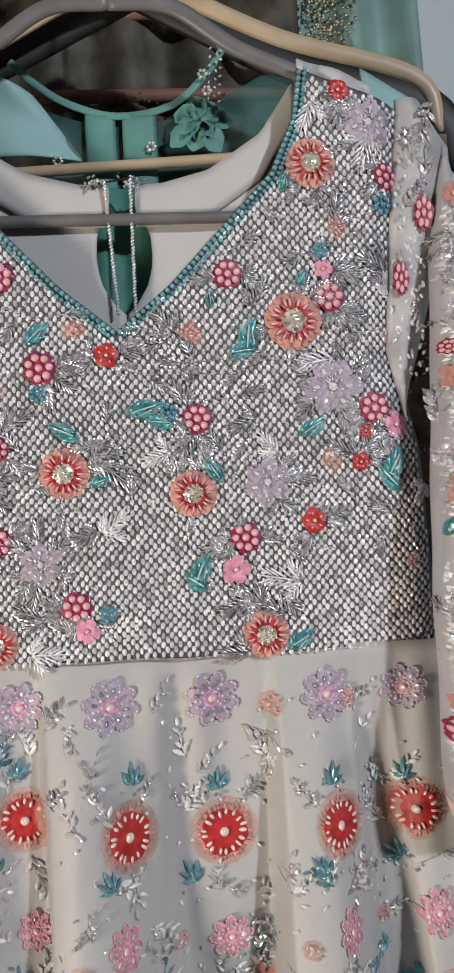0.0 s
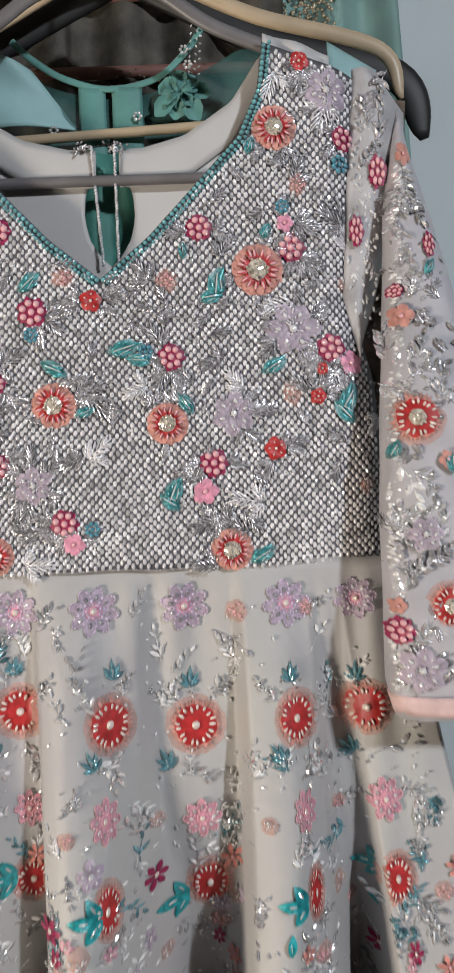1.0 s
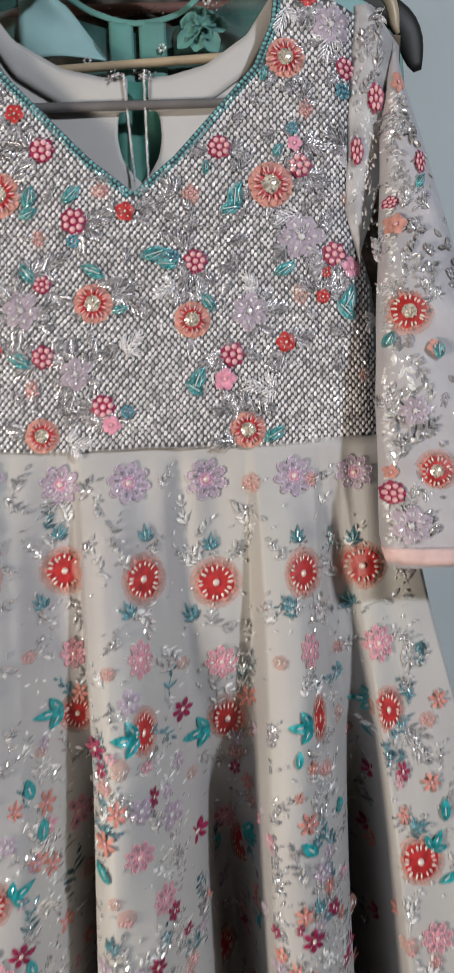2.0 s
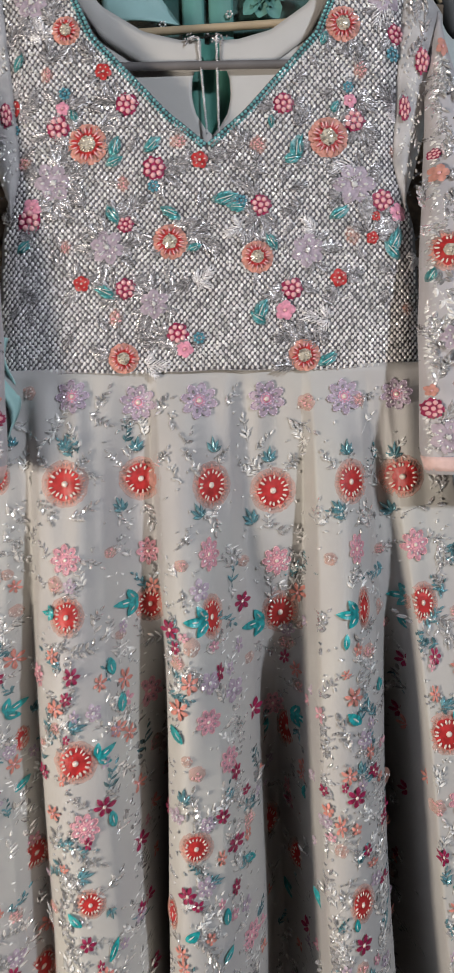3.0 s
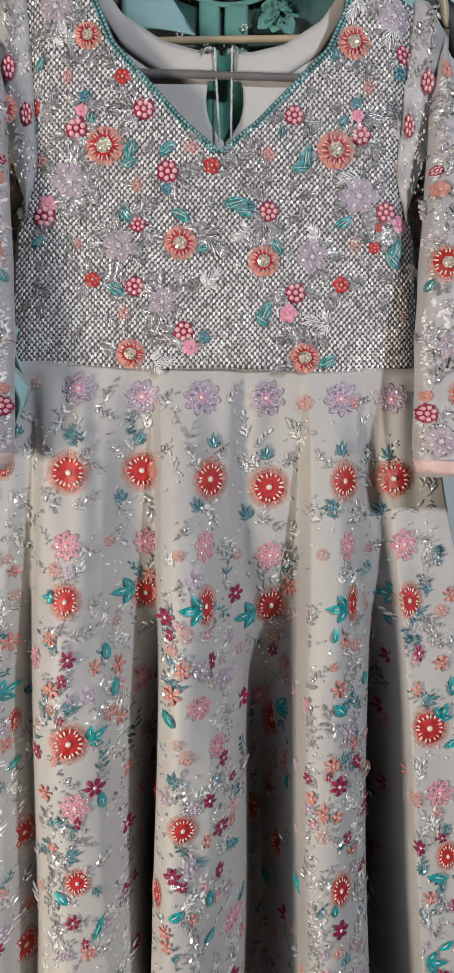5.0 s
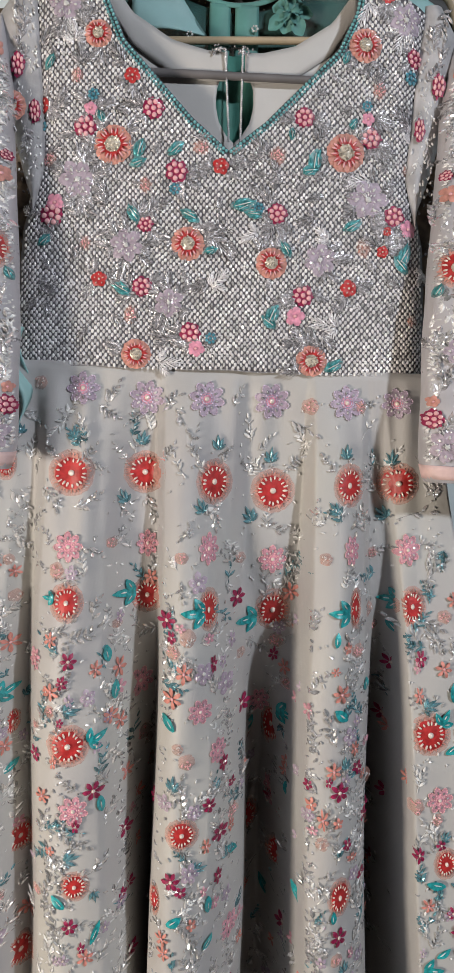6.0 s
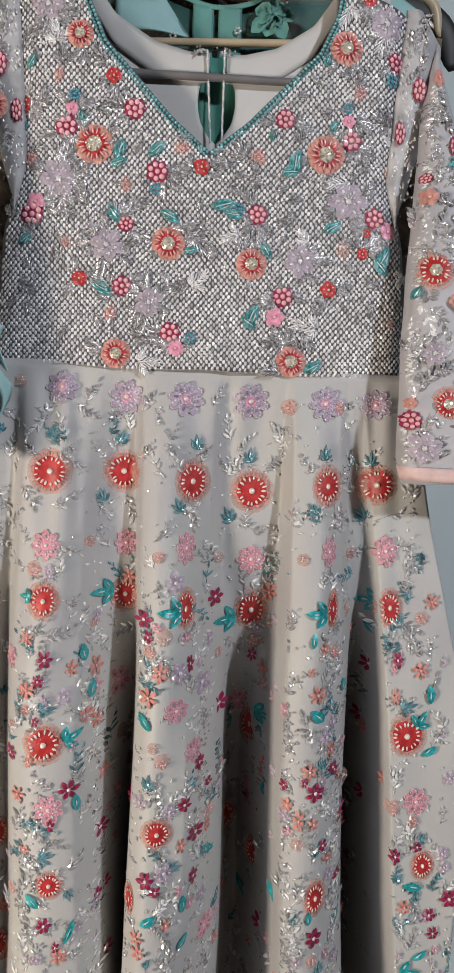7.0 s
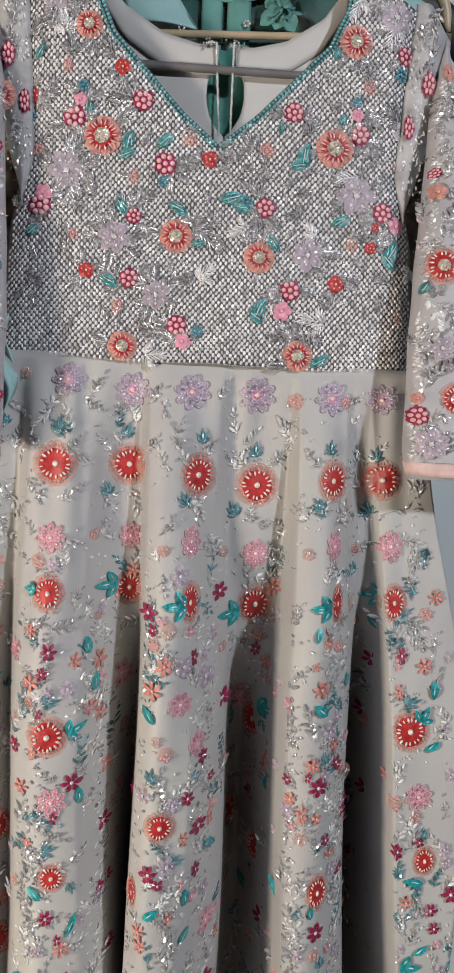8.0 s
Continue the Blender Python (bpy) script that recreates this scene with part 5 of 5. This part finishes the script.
# small coloured blossoms and leaves that thicken towards the hem
filled = [(r[0], r[1], r[2]) for r in CORAL_BLOSSOMS + SKIRT_BUDS + SKIRT_LEAVES]
count = 0
while count < 120:
    z = 1.13 - 0.60 * rnd.random()
    u = rnd.uniform(-0.23, 0.25) * (1 + (WAIST - z) * 0.45)
    r = rnd.uniform(0.0065, 0.0105)
    if rnd.random() > 0.15 + 0.85 * abs(math.sin((u + 0.012 * math.sin(z * 14)) * 48)) or not free(u, z, r * 0.7):
        continue
    if any((u - a) ** 2 + (z - b) ** 2 < (c + r) ** 2 * 0.8 for a, b, c in filled):
        continue
    filled.append((u, z, r))
    count += 1
    pick = rnd.random()
    if pick < 0.16:
        blossom((u, z, r, r * 1.15), K, dress, CORAL, "coral_blossom", "small coral thread blossom", 6, PINK_BEAD, 0.16, 0.20)
    elif pick < 0.36:
        blossom((u, z, r, r * 1.1), K, dress, MAGENTA, "magenta_blossom", "small magenta six-petal blossom with a pearl", 6, PEARL, 0.2, 0.24)
    elif pick < 0.50:
        leaf((u, z, r * 1.2, r * 0.55, rnd.uniform(30, 150)), K, dress, TEAL)
    elif pick < 0.78:
        blossom((u, z, r, r * 1.15), K, dress, LILAC, "lilac_blossom", "small pale lilac blossom with clear beads", 5, CRYSTAL, 0.2, 0.36, CRYSTAL)
    else:
        bud((u, z, r * 0.9, r), K, dress)
loose = Stitch()
for k in range(1700):
    z = WAIST - 0.02 - 0.80 * rnd.random() ** 0.7
    u = rnd.uniform(-0.23, 0.23) * (1 + (WAIST - z) * 0.55)
    if free(u, z, 0.0) and rnd.random() < 0.3 + 0.7 * abs(math.sin((u + 0.012 * math.sin(z * 14)) * 48)):
        loose.bead(u, z, 0.0012, rnd.uniform(0.0014, 0.0030), rnd.uniform(0.0009, 0.0014), 0.0020, rnd.random() * 3.1, 6)
tagged(loose.made("crystal_scatter", XC, 0.0, K, CRYSTAL, dress, "loose clear beads over the skirt"), kind="stuff")
# silver leaves of long bugle beads round the bodice flowers, thickest over the shoulders
boughs, seeds, stems = Stitch(), Stitch(), Stitch()
heads = [(r[0], r[1], r[2]) for r in CORAL_BLOOMS + BERRIES + RED_BLOSSOMS + PINK_BLOSSOMS]
on_bodice = lambda u, z: abs(u) < table(SIDE, z) - 0.008 and (z < 1.56 or abs(u) > table(NECK, z) + 0.014) and WAIST + 0.008 < z < 1.735 - 0.3 * max(0.0, abs(u) - 0.133)
for a, b, r in heads + [(r[0], r[1], r[2] * 0.8) for r in LILAC_BLOOMS + LILAC_BLOOMS]:
    for k in range(4 if b > 1.5 else 3):
        q = rnd.random() * 6.28
        u, z, ln = a + r * 0.95 * math.cos(q), b + r * 0.95 * math.sin(q), rnd.uniform(0.015, 0.027)
        tip = (u + ln * math.cos(q), z + ln * math.sin(q))
        if on_bodice(*tip) and not any((tip[0] - c) ** 2 + (tip[1] - d) ** 2 < (e * 0.9) ** 2 for c, d, e in heads):
            boughs.feather(u, z, 0.0022, ln, q + rnd.gauss(0, 0.3), 5, rnd)
            boughs.feather(u, z, 0.0020, ln * 0.7, q + rnd.choice((-0.9, 0.9)), 4, rnd)
for k in range(250):
    z, u = rnd.uniform(1.36, 1.735), rnd.uniform(-0.2, 0.2)
    bare = z < 1.46 and not 0.02 < abs(u - 0.01) < 0.13
    if on_bodice(u, z) and rnd.random() < (0.15 if bare else 0.75 if z > 1.55 else 0.5):
        q = rnd.random() * 6.28
        boughs.feather(u, z, 0.0021, rnd.uniform(0.013, 0.024), q, 4, rnd)
        bend = rnd.uniform(-0.25, 0.25)
        for i in range(11):
            if not on_bodice(u, z):
                break
            stems.bead(u, z, 0.0018, 0.0019, 0.0008, 0.0013, q + 3.14, 5)
            u, z, q = u - 0.0030 * math.cos(q), z - 0.0030 * math.sin(q), q + bend
for k in range(1500):
    z, u = rnd.uniform(1.345, 1.735), rnd.uniform(-0.21, 0.21)
    near = min((u - a) ** 2 + (z - b) ** 2 - (r * 1.0) ** 2 for a, b, r in heads)
    if on_bodice(u, z) and (0 < near < 0.0006 or z > 1.62) and near > 0:
        s = rnd.uniform(0.0010, 0.0017)
        seeds.bead(u, z, 0.0022, s, s, 0.0019, 0, 6)
tagged(boughs.made("leaf_beading", XC, 0.0, B, SILVER_GREY, dress, "leaves of long silver bugle beads over the bodice"), kind="stuff")
tagged(stems.made("stem_beading", XC, 0.0, B, SILVER_GREY, dress, "curved stems of dull silver beads"), kind="stuff")
tagged(seeds.made("seed_bead_scatter", XC, 0.0, B, CRYSTAL, dress, "small clear seed beads round the flowers"), kind="stuff")

# beads and small sprays that gather along the fold edges
for index in (6, 8, 11, 14, 19, 21):
    edge, edge_twigs = Stitch(), Stitch()
    for k in range(130):
        z = 1.12 - 0.60 * rnd.random() ** 0.8
        u = fold_row(z)[index][0] - XC + rnd.gauss(0, 0.004)
        edge.bead(u, z, 0.0012, rnd.uniform(0.0016, 0.0030), rnd.uniform(0.0010, 0.0015), 0.0024, rnd.random() * 3.1, 6)
    tagged(edge.made("fold_edge_beading", XC, 0.0, K, MARQUISE if index % 4 else CRYSTAL, dress, "clear beads along a fold edge"), kind="stuff")
    for k in range(18):
        z = 1.10 - 0.56 * rnd.random()
        u = fold_row(z)[index][0] - XC + rnd.gauss(0, 0.008)
        if not free(u, z, 0.002):
            continue
        if k % 3:
            twig(edge_twigs, u, z, rnd.uniform(0.008, 0.013), rnd.uniform(1.0, 2.1), 3)
        else:
            blossom((u, z, rnd.uniform(0.004, 0.006), rnd.uniform(0.006, 0.009)), K, dress, rnd.choice((CORAL, ROSE, MAGENTA, LILAC)), "tiny_blossom", "tiny thread blossom", 5, PEARL, 0.2, 0.3)
    tagged(edge_twigs.made("fold_edge_vine", XC, 0.0, K, MARQUISE, dress, "crystal vine along a fold edge"), kind="stuff")

for side in (-1, 1):

    def flip(row):
        a, b = sleeve_edges(row[1])
        u = min(max(row[0], a + 0.7 * row[2]), max(b - 0.7 * row[2], (a + b) / 2)) if row[0] > 0.24 or row[1] < 1.5 else row[0]
        row = (u, *row[1:])
        return row if side > 0 else (-row[0], row[1], row[2], row[3], *[180 - a for a in row[4:]])
    for row in map(flip, SLEEVE_SUNFLOWERS):
        sunflower(row, sleeve_y, dress, True)
    for row in map(flip, SLEEVE_BERRIES):
        berry(row, sleeve_y, dress)
    for row in map(flip, SLEEVE_PINKS):
        blossom(row, sleeve_y, dress, PEACH, "peach_blossom", "peach organza blossom", 5, PINK_BEAD, 0.2, 0.42)
    for row in map(flip, SLEEVE_LILACS):
        lilac_bloom(row, sleeve_y)
    for row in map(flip, SLEEVE_LEAVES):
        leaf(row, sleeve_y, dress, TEAL_SOFT)
    for row in map(flip, SLEEVE_SPRAYS):
        spray(row, sleeve_y, sleeves[side], MARQUISE if rnd.random() < 0.6 else CRYSTAL, "crystal_leaf_spray", "spray of cut-crystal silver leaves", 5)
    for row in map(flip, CAP_BERRIES):
        berry(row, cap_y, dress)
    for row in map(flip, CAP_SPRAYS):
        spray(row, cap_y, dress, SILVER_GREY, "crystal_leaf_spray", "spray of cut-crystal silver leaves")
    # leaves and stones strewn over the sleeve
    leaves, stones = Stitch(), Stitch()
    for k in range(150):
        z = rnd.uniform(1.265, 1.64)
        a, b = sleeve_edges(z)
        u = rnd.uniform(a + 0.004, b - 0.006)
        if any((u - r[0]) ** 2 + (z - r[1]) ** 2 < (r[2] + 0.002) ** 2 for r in SLEEVE_SUNFLOWERS + SLEEVE_BERRIES):
            continue
        if k % 3 == 0:
            leaves.feather(side * u, z, 0.0008, rnd.uniform(0.010, 0.018), rnd.random() * 6.28, 4, rnd)
        else:
            ln = rnd.uniform(0.006, 0.011)
            stones.marquise(side * u, z, 0.0008, ln, ln * 0.26, 0.0024, rnd.random() * 6.28)
    tagged(leaves.made("sleeve_beading", XC, 0.0, sleeve_y, SILVER_GREY, sleeves[side], "silver bugle-bead leaves strewn over the sleeve"), kind="stuff")
    tagged(stones.made("sleeve_scatter", XC, 0.0, sleeve_y, MARQUISE, sleeves[side], "cut crystals strewn over the sleeve"), kind="stuff")
    st = Stitch()
    for k in range(120):
        z = 1.53 + 0.185 * rnd.random()
        w0 = table(SIDE, z)
        st.bead(side * (w0 - 0.004 + rnd.random() * 0.024), z, 0.0, rnd.uniform(0.0016, 0.0030), rnd.uniform(0.0010, 0.0014), 0.0020, rnd.uniform(0.8, 2.4), 6)
    tagged(st.made("cap_beading", XC, 0.0, cap_y, CRYSTAL, dress, "clear beads on the sleeve top"), kind="stuff")
    # beaded edge down the sleeve
    st = Stitch()
    for k in range(260):
        z = 1.25 + 0.40 * k / 260
        a, b = sleeve_edges(z)
        st.bead(side * (a + rnd.uniform(0.001, 0.010)), z, 0.0006, 0.0026, 0.0015, 0.0018, rnd.uniform(-0.4, 0.9), 6)
    st.made("beaded_sleeve_edge", XC, 0.0, sleeve_y, CRYSTAL, dress, "line of clear beads along the sleeve")

for row in CAP_BLOOMS:
    coral_bloom(row, cap_y, dress)

# teal beads along the neckline, in two rows
trim = Stitch()
for side in (-1, 1):
    for line, size in ((0.0022, 0.0021), (0.0062, 0.0017)):
        prev = None
        z = 1.5665
        while z < 1.748:
            u = table(NECK, z)
            if prev is None or math.hypot(u - prev[0], z - prev[1]) > size * 2.0:
                prev = (u, z)
                slope = math.atan2(0.01, max(1e-4, table(NECK, z + 0.005) - table(NECK, z - 0.005)))
                nx, nz = math.sin(slope), -math.cos(slope)
                trim.bead(side * (u + nx * line), z + nz * line, 0.0015, size, size, 0.0030, 0, 7)
            z += 0.0004
tagged(trim.made("neck_bead_trim", XC, 0.0, bodice_y, AQUA_BEAD, dress, "two rows of round teal beads round the neckline"), kind="stuff")

# the ground of the bodice: brick-laid silver bugle beads
ground, glint = Stitch(), Stitch()
PITCH, STEP = 0.0030, 0.0068
solid = [(r[0], r[1], r[2]) for r in CORAL_BLOOMS + BERRIES]
for j in range(int((1.748 - WAIST) / STEP)):
    for i in range(-80, 81):
        u = i * PITCH + rnd.gauss(0, 0.00024)
        z = WAIST + 0.0015 + j * STEP + (STEP / 2 if i % 2 else 0) + rnd.gauss(0, 0.0002)
        if abs(u) > table(SIDE, z) - 0.002 or (z > 1.56 and abs(u) < table(NECK, z) + 0.007) or z > 1.744 - 0.33 * max(0.0, abs(u) - 0.133):
            continue
        if any((u - a) ** 2 + (z - b) ** 2 < (r * 0.8) ** 2 for a, b, r in solid):
            continue
        lean = 1.48 + 0.12 * math.sin(u * 38 + z * 31) * math.sin(z * 22 + 1) + rnd.gauss(0, 0.14)
        z += 0.0014 * math.sin(u * 34 + 1.5 * math.sin(z * 30))
        # about a third of the beads get the varied crystal colour to imitate glints
        (glint if rnd.random() < 0.36 else ground).bead(u, z, 0.0006, 0.0026, 0.00175 + rnd.gauss(0, 0.00012), 0.0019 + rnd.uniform(0, 0.0006), lean, 8, 0.85)
tagged(glint.made("glint_bead_ground", XC, 0.0, bodice_y, CRYSTAL, dress, "bugle beads in varied crystal colour that imitates glints"), kind="stuff")
tagged(ground.made("bugle_bead_ground", XC, 0.0, bodice_y, SILVER, dress, "dense silver bugle beads laid like bricks"), kind="stuff")


# ---- hangers ----
def hanger(name, label, mat, x, y, z, half, drop, thick, bar_z=None, bar_half=0.2, flat=0.6, hook=True, bar_thick=0.0045, tip=0.03, steep=0.42, tilt=0.0):
    """A hanger with two sloping arms, a bar and a steel hook; x, z its top."""
    h = thing(name, label, "hanger", "clothes hangers", (x, y, z))
    local = lambda pts: [(a - x, b - y, c - z + tilt * (a - x)) for a, b, c in pts]
    for side in (-1, 1):
        pts = bezier([(x, y, z), (x + side * 0.045, y, z - 0.004 - 0.12 * max(0.0, steep - 0.42)), (x + side * half * 0.5, y, z - drop * steep), (x + side * half * 0.92, y, z - drop * 0.86), (x + side * (half + 0.3 * tip - 0.009), y, z - drop - tip)], 8)
        tube("arm", local(pts), lambda t: thick * (1 - 0.7 * t ** 14), mat, h, "", 12, flat)
    if bar_z is not None:
        tube("bar", local([(x + bar_half * (k / 8 - 1), y, bar_z) for k in range(17)]), bar_thick, mat, h, "", 10)
    if hook:
        top = 1.955
        pts = [(x, y, z), (x, y, (z + top) / 2 - 0.01), (x, y, top - 0.02)] + [(0.150 - 0.0135 * math.cos(q), y, top + 0.0125 * math.sin(q)) for q in (0.0, 0.5, 1.0, 1.57, 2.1, 2.6, 3.1)]
        tube("hook", local(bezier(pts, 4)), 0.0019, STEEL, h, "bright steel hook", 8)
    return h


hanger("grey_hanger", "dark grey plastic hanger holding the embroidered dress", GREY_PLASTIC, 0.142, 0.713, 1.806, 0.185, 0.083, 0.0062, 1.650, 0.175)
hanger("beige_hanger", "beige plastic hanger holding a teal dress", BEIGE_PLASTIC, 0.150, 0.765, 1.851, 0.247, 0.105, 0.0070, 1.7065, 0.16, 0.7, steep=0.52, tilt=0.05)
hanger("black_hanger", "wide black plastic hanger behind the others", BLACK_PLASTIC, 0.158, 0.800, 1.860, 0.262, 0.113, 0.0150, None, 0.2, 0.4, True, 0.005, 0.042, 0.58)
hanger("brown_hanger", "pinkish brown plastic hanger far behind", BROWN_PLASTIC, 0.145, 0.915, 1.90, 0.22, 0.10, 0.007, 1.822, 0.2, 0.7, True, 0.0065)

rail = thing("clothes_rail", "steel rail fixed to the wall carrying the hangers", "clothes rail", at=(0, 0, 0))

# ---- clothes behind ----
teal = thing("teal_dress", "sheer teal dress with satin lapel and cloth flower", "dress", at=(0, 0, 0))


def teal_back(s, t):
    u = -0.20 + 0.40 * s
    top = 1.742 + 1.9 * abs(u) ** 1.75 if abs(u) < 0.11 else min(1.79, 1.782 + (abs(u) - 0.11) * 0.02) - max(0, abs(u) - 0.12) * 0.35
    z = 1.05 + (top - 1.05) * t
    return (0.147 + u, 0.782 + 0.006 * math.sin(u * 70) * (1 - t) + 0.35 * max(0.0, 1.55 - z), z)


sheet("teal_back_panel", 60, 30, teal_back, SHEER_TEAL, teal, "sheer teal back of the dress")
sheet("green_lining", 30, 14, lambda s, t: (0.085 + 0.125 * s, 0.746 + 0.003 * math.sin(s * 30), 1.35 + 0.333 * t), GREEN_CLOTH, teal, "deep green lining")
for x0, x1 in ((0.117, 0.140), (0.146, 0.172)):
    sheet("button_placket", 8, 12, lambda s, t: (x0 + (x1 - x0) * s, 0.776 - 0.003 * math.sin(math.pi * s), 1.69 + 0.062 * t - 0.004 * math.sin(s * 3)), TEAL_CLOTH, teal, "teal button placket", 0.002)
sheet("satin_lapel", 10, 16, lambda s, t: (0.03 + 0.045 * s + 0.04 * (1 - t) * s, 0.775 - 0.007 * math.sin(math.pi * s) + 0.006 * s * s - 0.003 * math.sin(t * 5 + s * 4), 1.716 + 0.072 * t - 0.020 * s * t), TEAL_SATIN, teal, "light teal satin lapel", 0.002)
for side in (-1, 1):
    sheet("shoulder_strap", 8, 8, lambda s, t: (0.147 + side * (0.186 + 0.042 * s), 0.752 - 0.004 * math.sin(math.pi * t) + 0.012 * t, 1.728 + 0.05 * t - 0.026 * s), TEAL_SATIN, teal, "light teal shoulder over the hanger", 0.002)
tube("collar_band", bezier([(0.060, 0.774, 1.792), (0.078, 0.774, 1.775), (0.105, 0.774, 1.758), (0.143, 0.774, 1.748), (0.185, 0.774, 1.756), (0.213, 0.774, 1.780), (0.228, 0.774, 1.802)], 6), 0.0030, TEAL_CLOTH, teal, "narrow teal collar band", 8, 0.35)
flower = Stitch()
for ring, (count, size) in enumerate(((7, 0.026), (6, 0.018), (4, 0.011))):
    for i in range(count):
        q = 2 * math.pi * (i + 0.4 * ring) / count
        flower.petal(0, 0, q + rnd.uniform(-0.2, 0.2), size * rnd.uniform(0.75, 1.1), size * rnd.uniform(0.30, 0.42), 0.002 + 0.004 * ring + 0.002 * rnd.random(), 0.009, 1.7, 0.8)
flower.made("cloth_flower", 0.2055, 1.738, lambda x, z: 0.772, TEAL_CLOTH, teal, "ruffled teal cloth flower")
for x, z in ((0.095, 1.712), (0.168, 1.722), (0.213, 1.765), (0.210, 1.778)):
    pin = Stitch()
    for i in range(6):
        pin.bead(0.003 * math.cos(i * 1.05), 0.003 * math.sin(i * 1.05), 0.001, 0.0016, 0.0016, 0.0018, 0, 6)
    pin.made("crystal_button", x, z, lambda x, z: 0.770, CRYSTAL, teal, "small crystal button")
drops = Stitch()
for k in range(34):
    drops.bead(0.216 + 0.005 * math.sin(k * 2.1) + 0.0002 * k, 1.735 + 0.0022 * k, 0.001, 0.0016, 0.0010, 0.0018, k, 5)
drops.made("bead_string", 0.0, 0.0, lambda x, z: 0.772, CRYSTAL, teal, "string of small clear beads")
sheet("teal_side", 6, 20, lambda s, t: (-0.078 + (0.004 + 0.012 * math.sin(math.pi * t) ** 2) * s + 0.005 * math.sin(t * 7), 0.690 + 0.008 * math.sin(t * 9 + s * 4), 1.270 + 0.105 * t), TEAL_SATIN, teal, "pale teal tail of cloth beside the sleeve")

dark = thing("dark_sequin_dress", "dark brown net dress with teal chiffon sleeve and gold sequins", "dress", at=(0, 0, 0))
sheet("net_panel", 50, 24, lambda s, t: (-0.12 + 0.43 * s, 0.925 + 0.012 * math.sin(s * 38) + 0.12 * max(0.0, 0.6 - t), 0.8 + (1.93 - 0.8) * t), DARK_NET, dark, "dark brown net")
sq = Stitch()
for k in range(300):
    sq.bead(rnd.uniform(-0.05, 0.34), rnd.uniform(1.70, 1.83), 0.001, 0.0014, 0.0014, 0.0008, 0, 5)
tagged(sq.made("sequin_scatter", 0, 0, lambda x, z: 0.910, GOLD, dark, "scattered small gold sequins"), kind="stuff")

sheet("chiffon_panel", 40, 24, lambda s, t: (0.255 + 0.195 * s + 0.02 * t * (1 - 2 * s), 0.955 + 0.010 * math.sin(s * 17 + t), 1.60 + 0.36 * t), CHIFFON, dark, "hanging teal chiffon")
sq = Stitch()
for k in range(520):
    sq.bead(rnd.gauss(0.337, 0.014), rnd.uniform(1.80, 2.0), 0.001, 0.0026, 0.0022, 0.001, rnd.random() * 3, 5)
tagged(sq.made("gold_sequin_panel", 0, 0, lambda x, z: 0.940, GOLD, dark, "panel of dull gold sequins"), kind="stuff")
sq = Stitch()
for k in range(260):
    sq.bead(rnd.gauss(0.03, 0.014), rnd.uniform(1.84, 2.0), 0.001, 0.0026, 0.0022, 0.001, rnd.random() * 3, 5)
tagged(sq.made("gold_sequin_edge", 0, 0, lambda x, z: 0.940, GOLD, dark, "edge of gold sequins"), kind="stuff")
tube("rail_bar", [(0.150, 0.60, 1.955), (0.150, 0.90, 1.955), (0.150, 1.25, 1.955)], 0.0105, STEEL, rail)
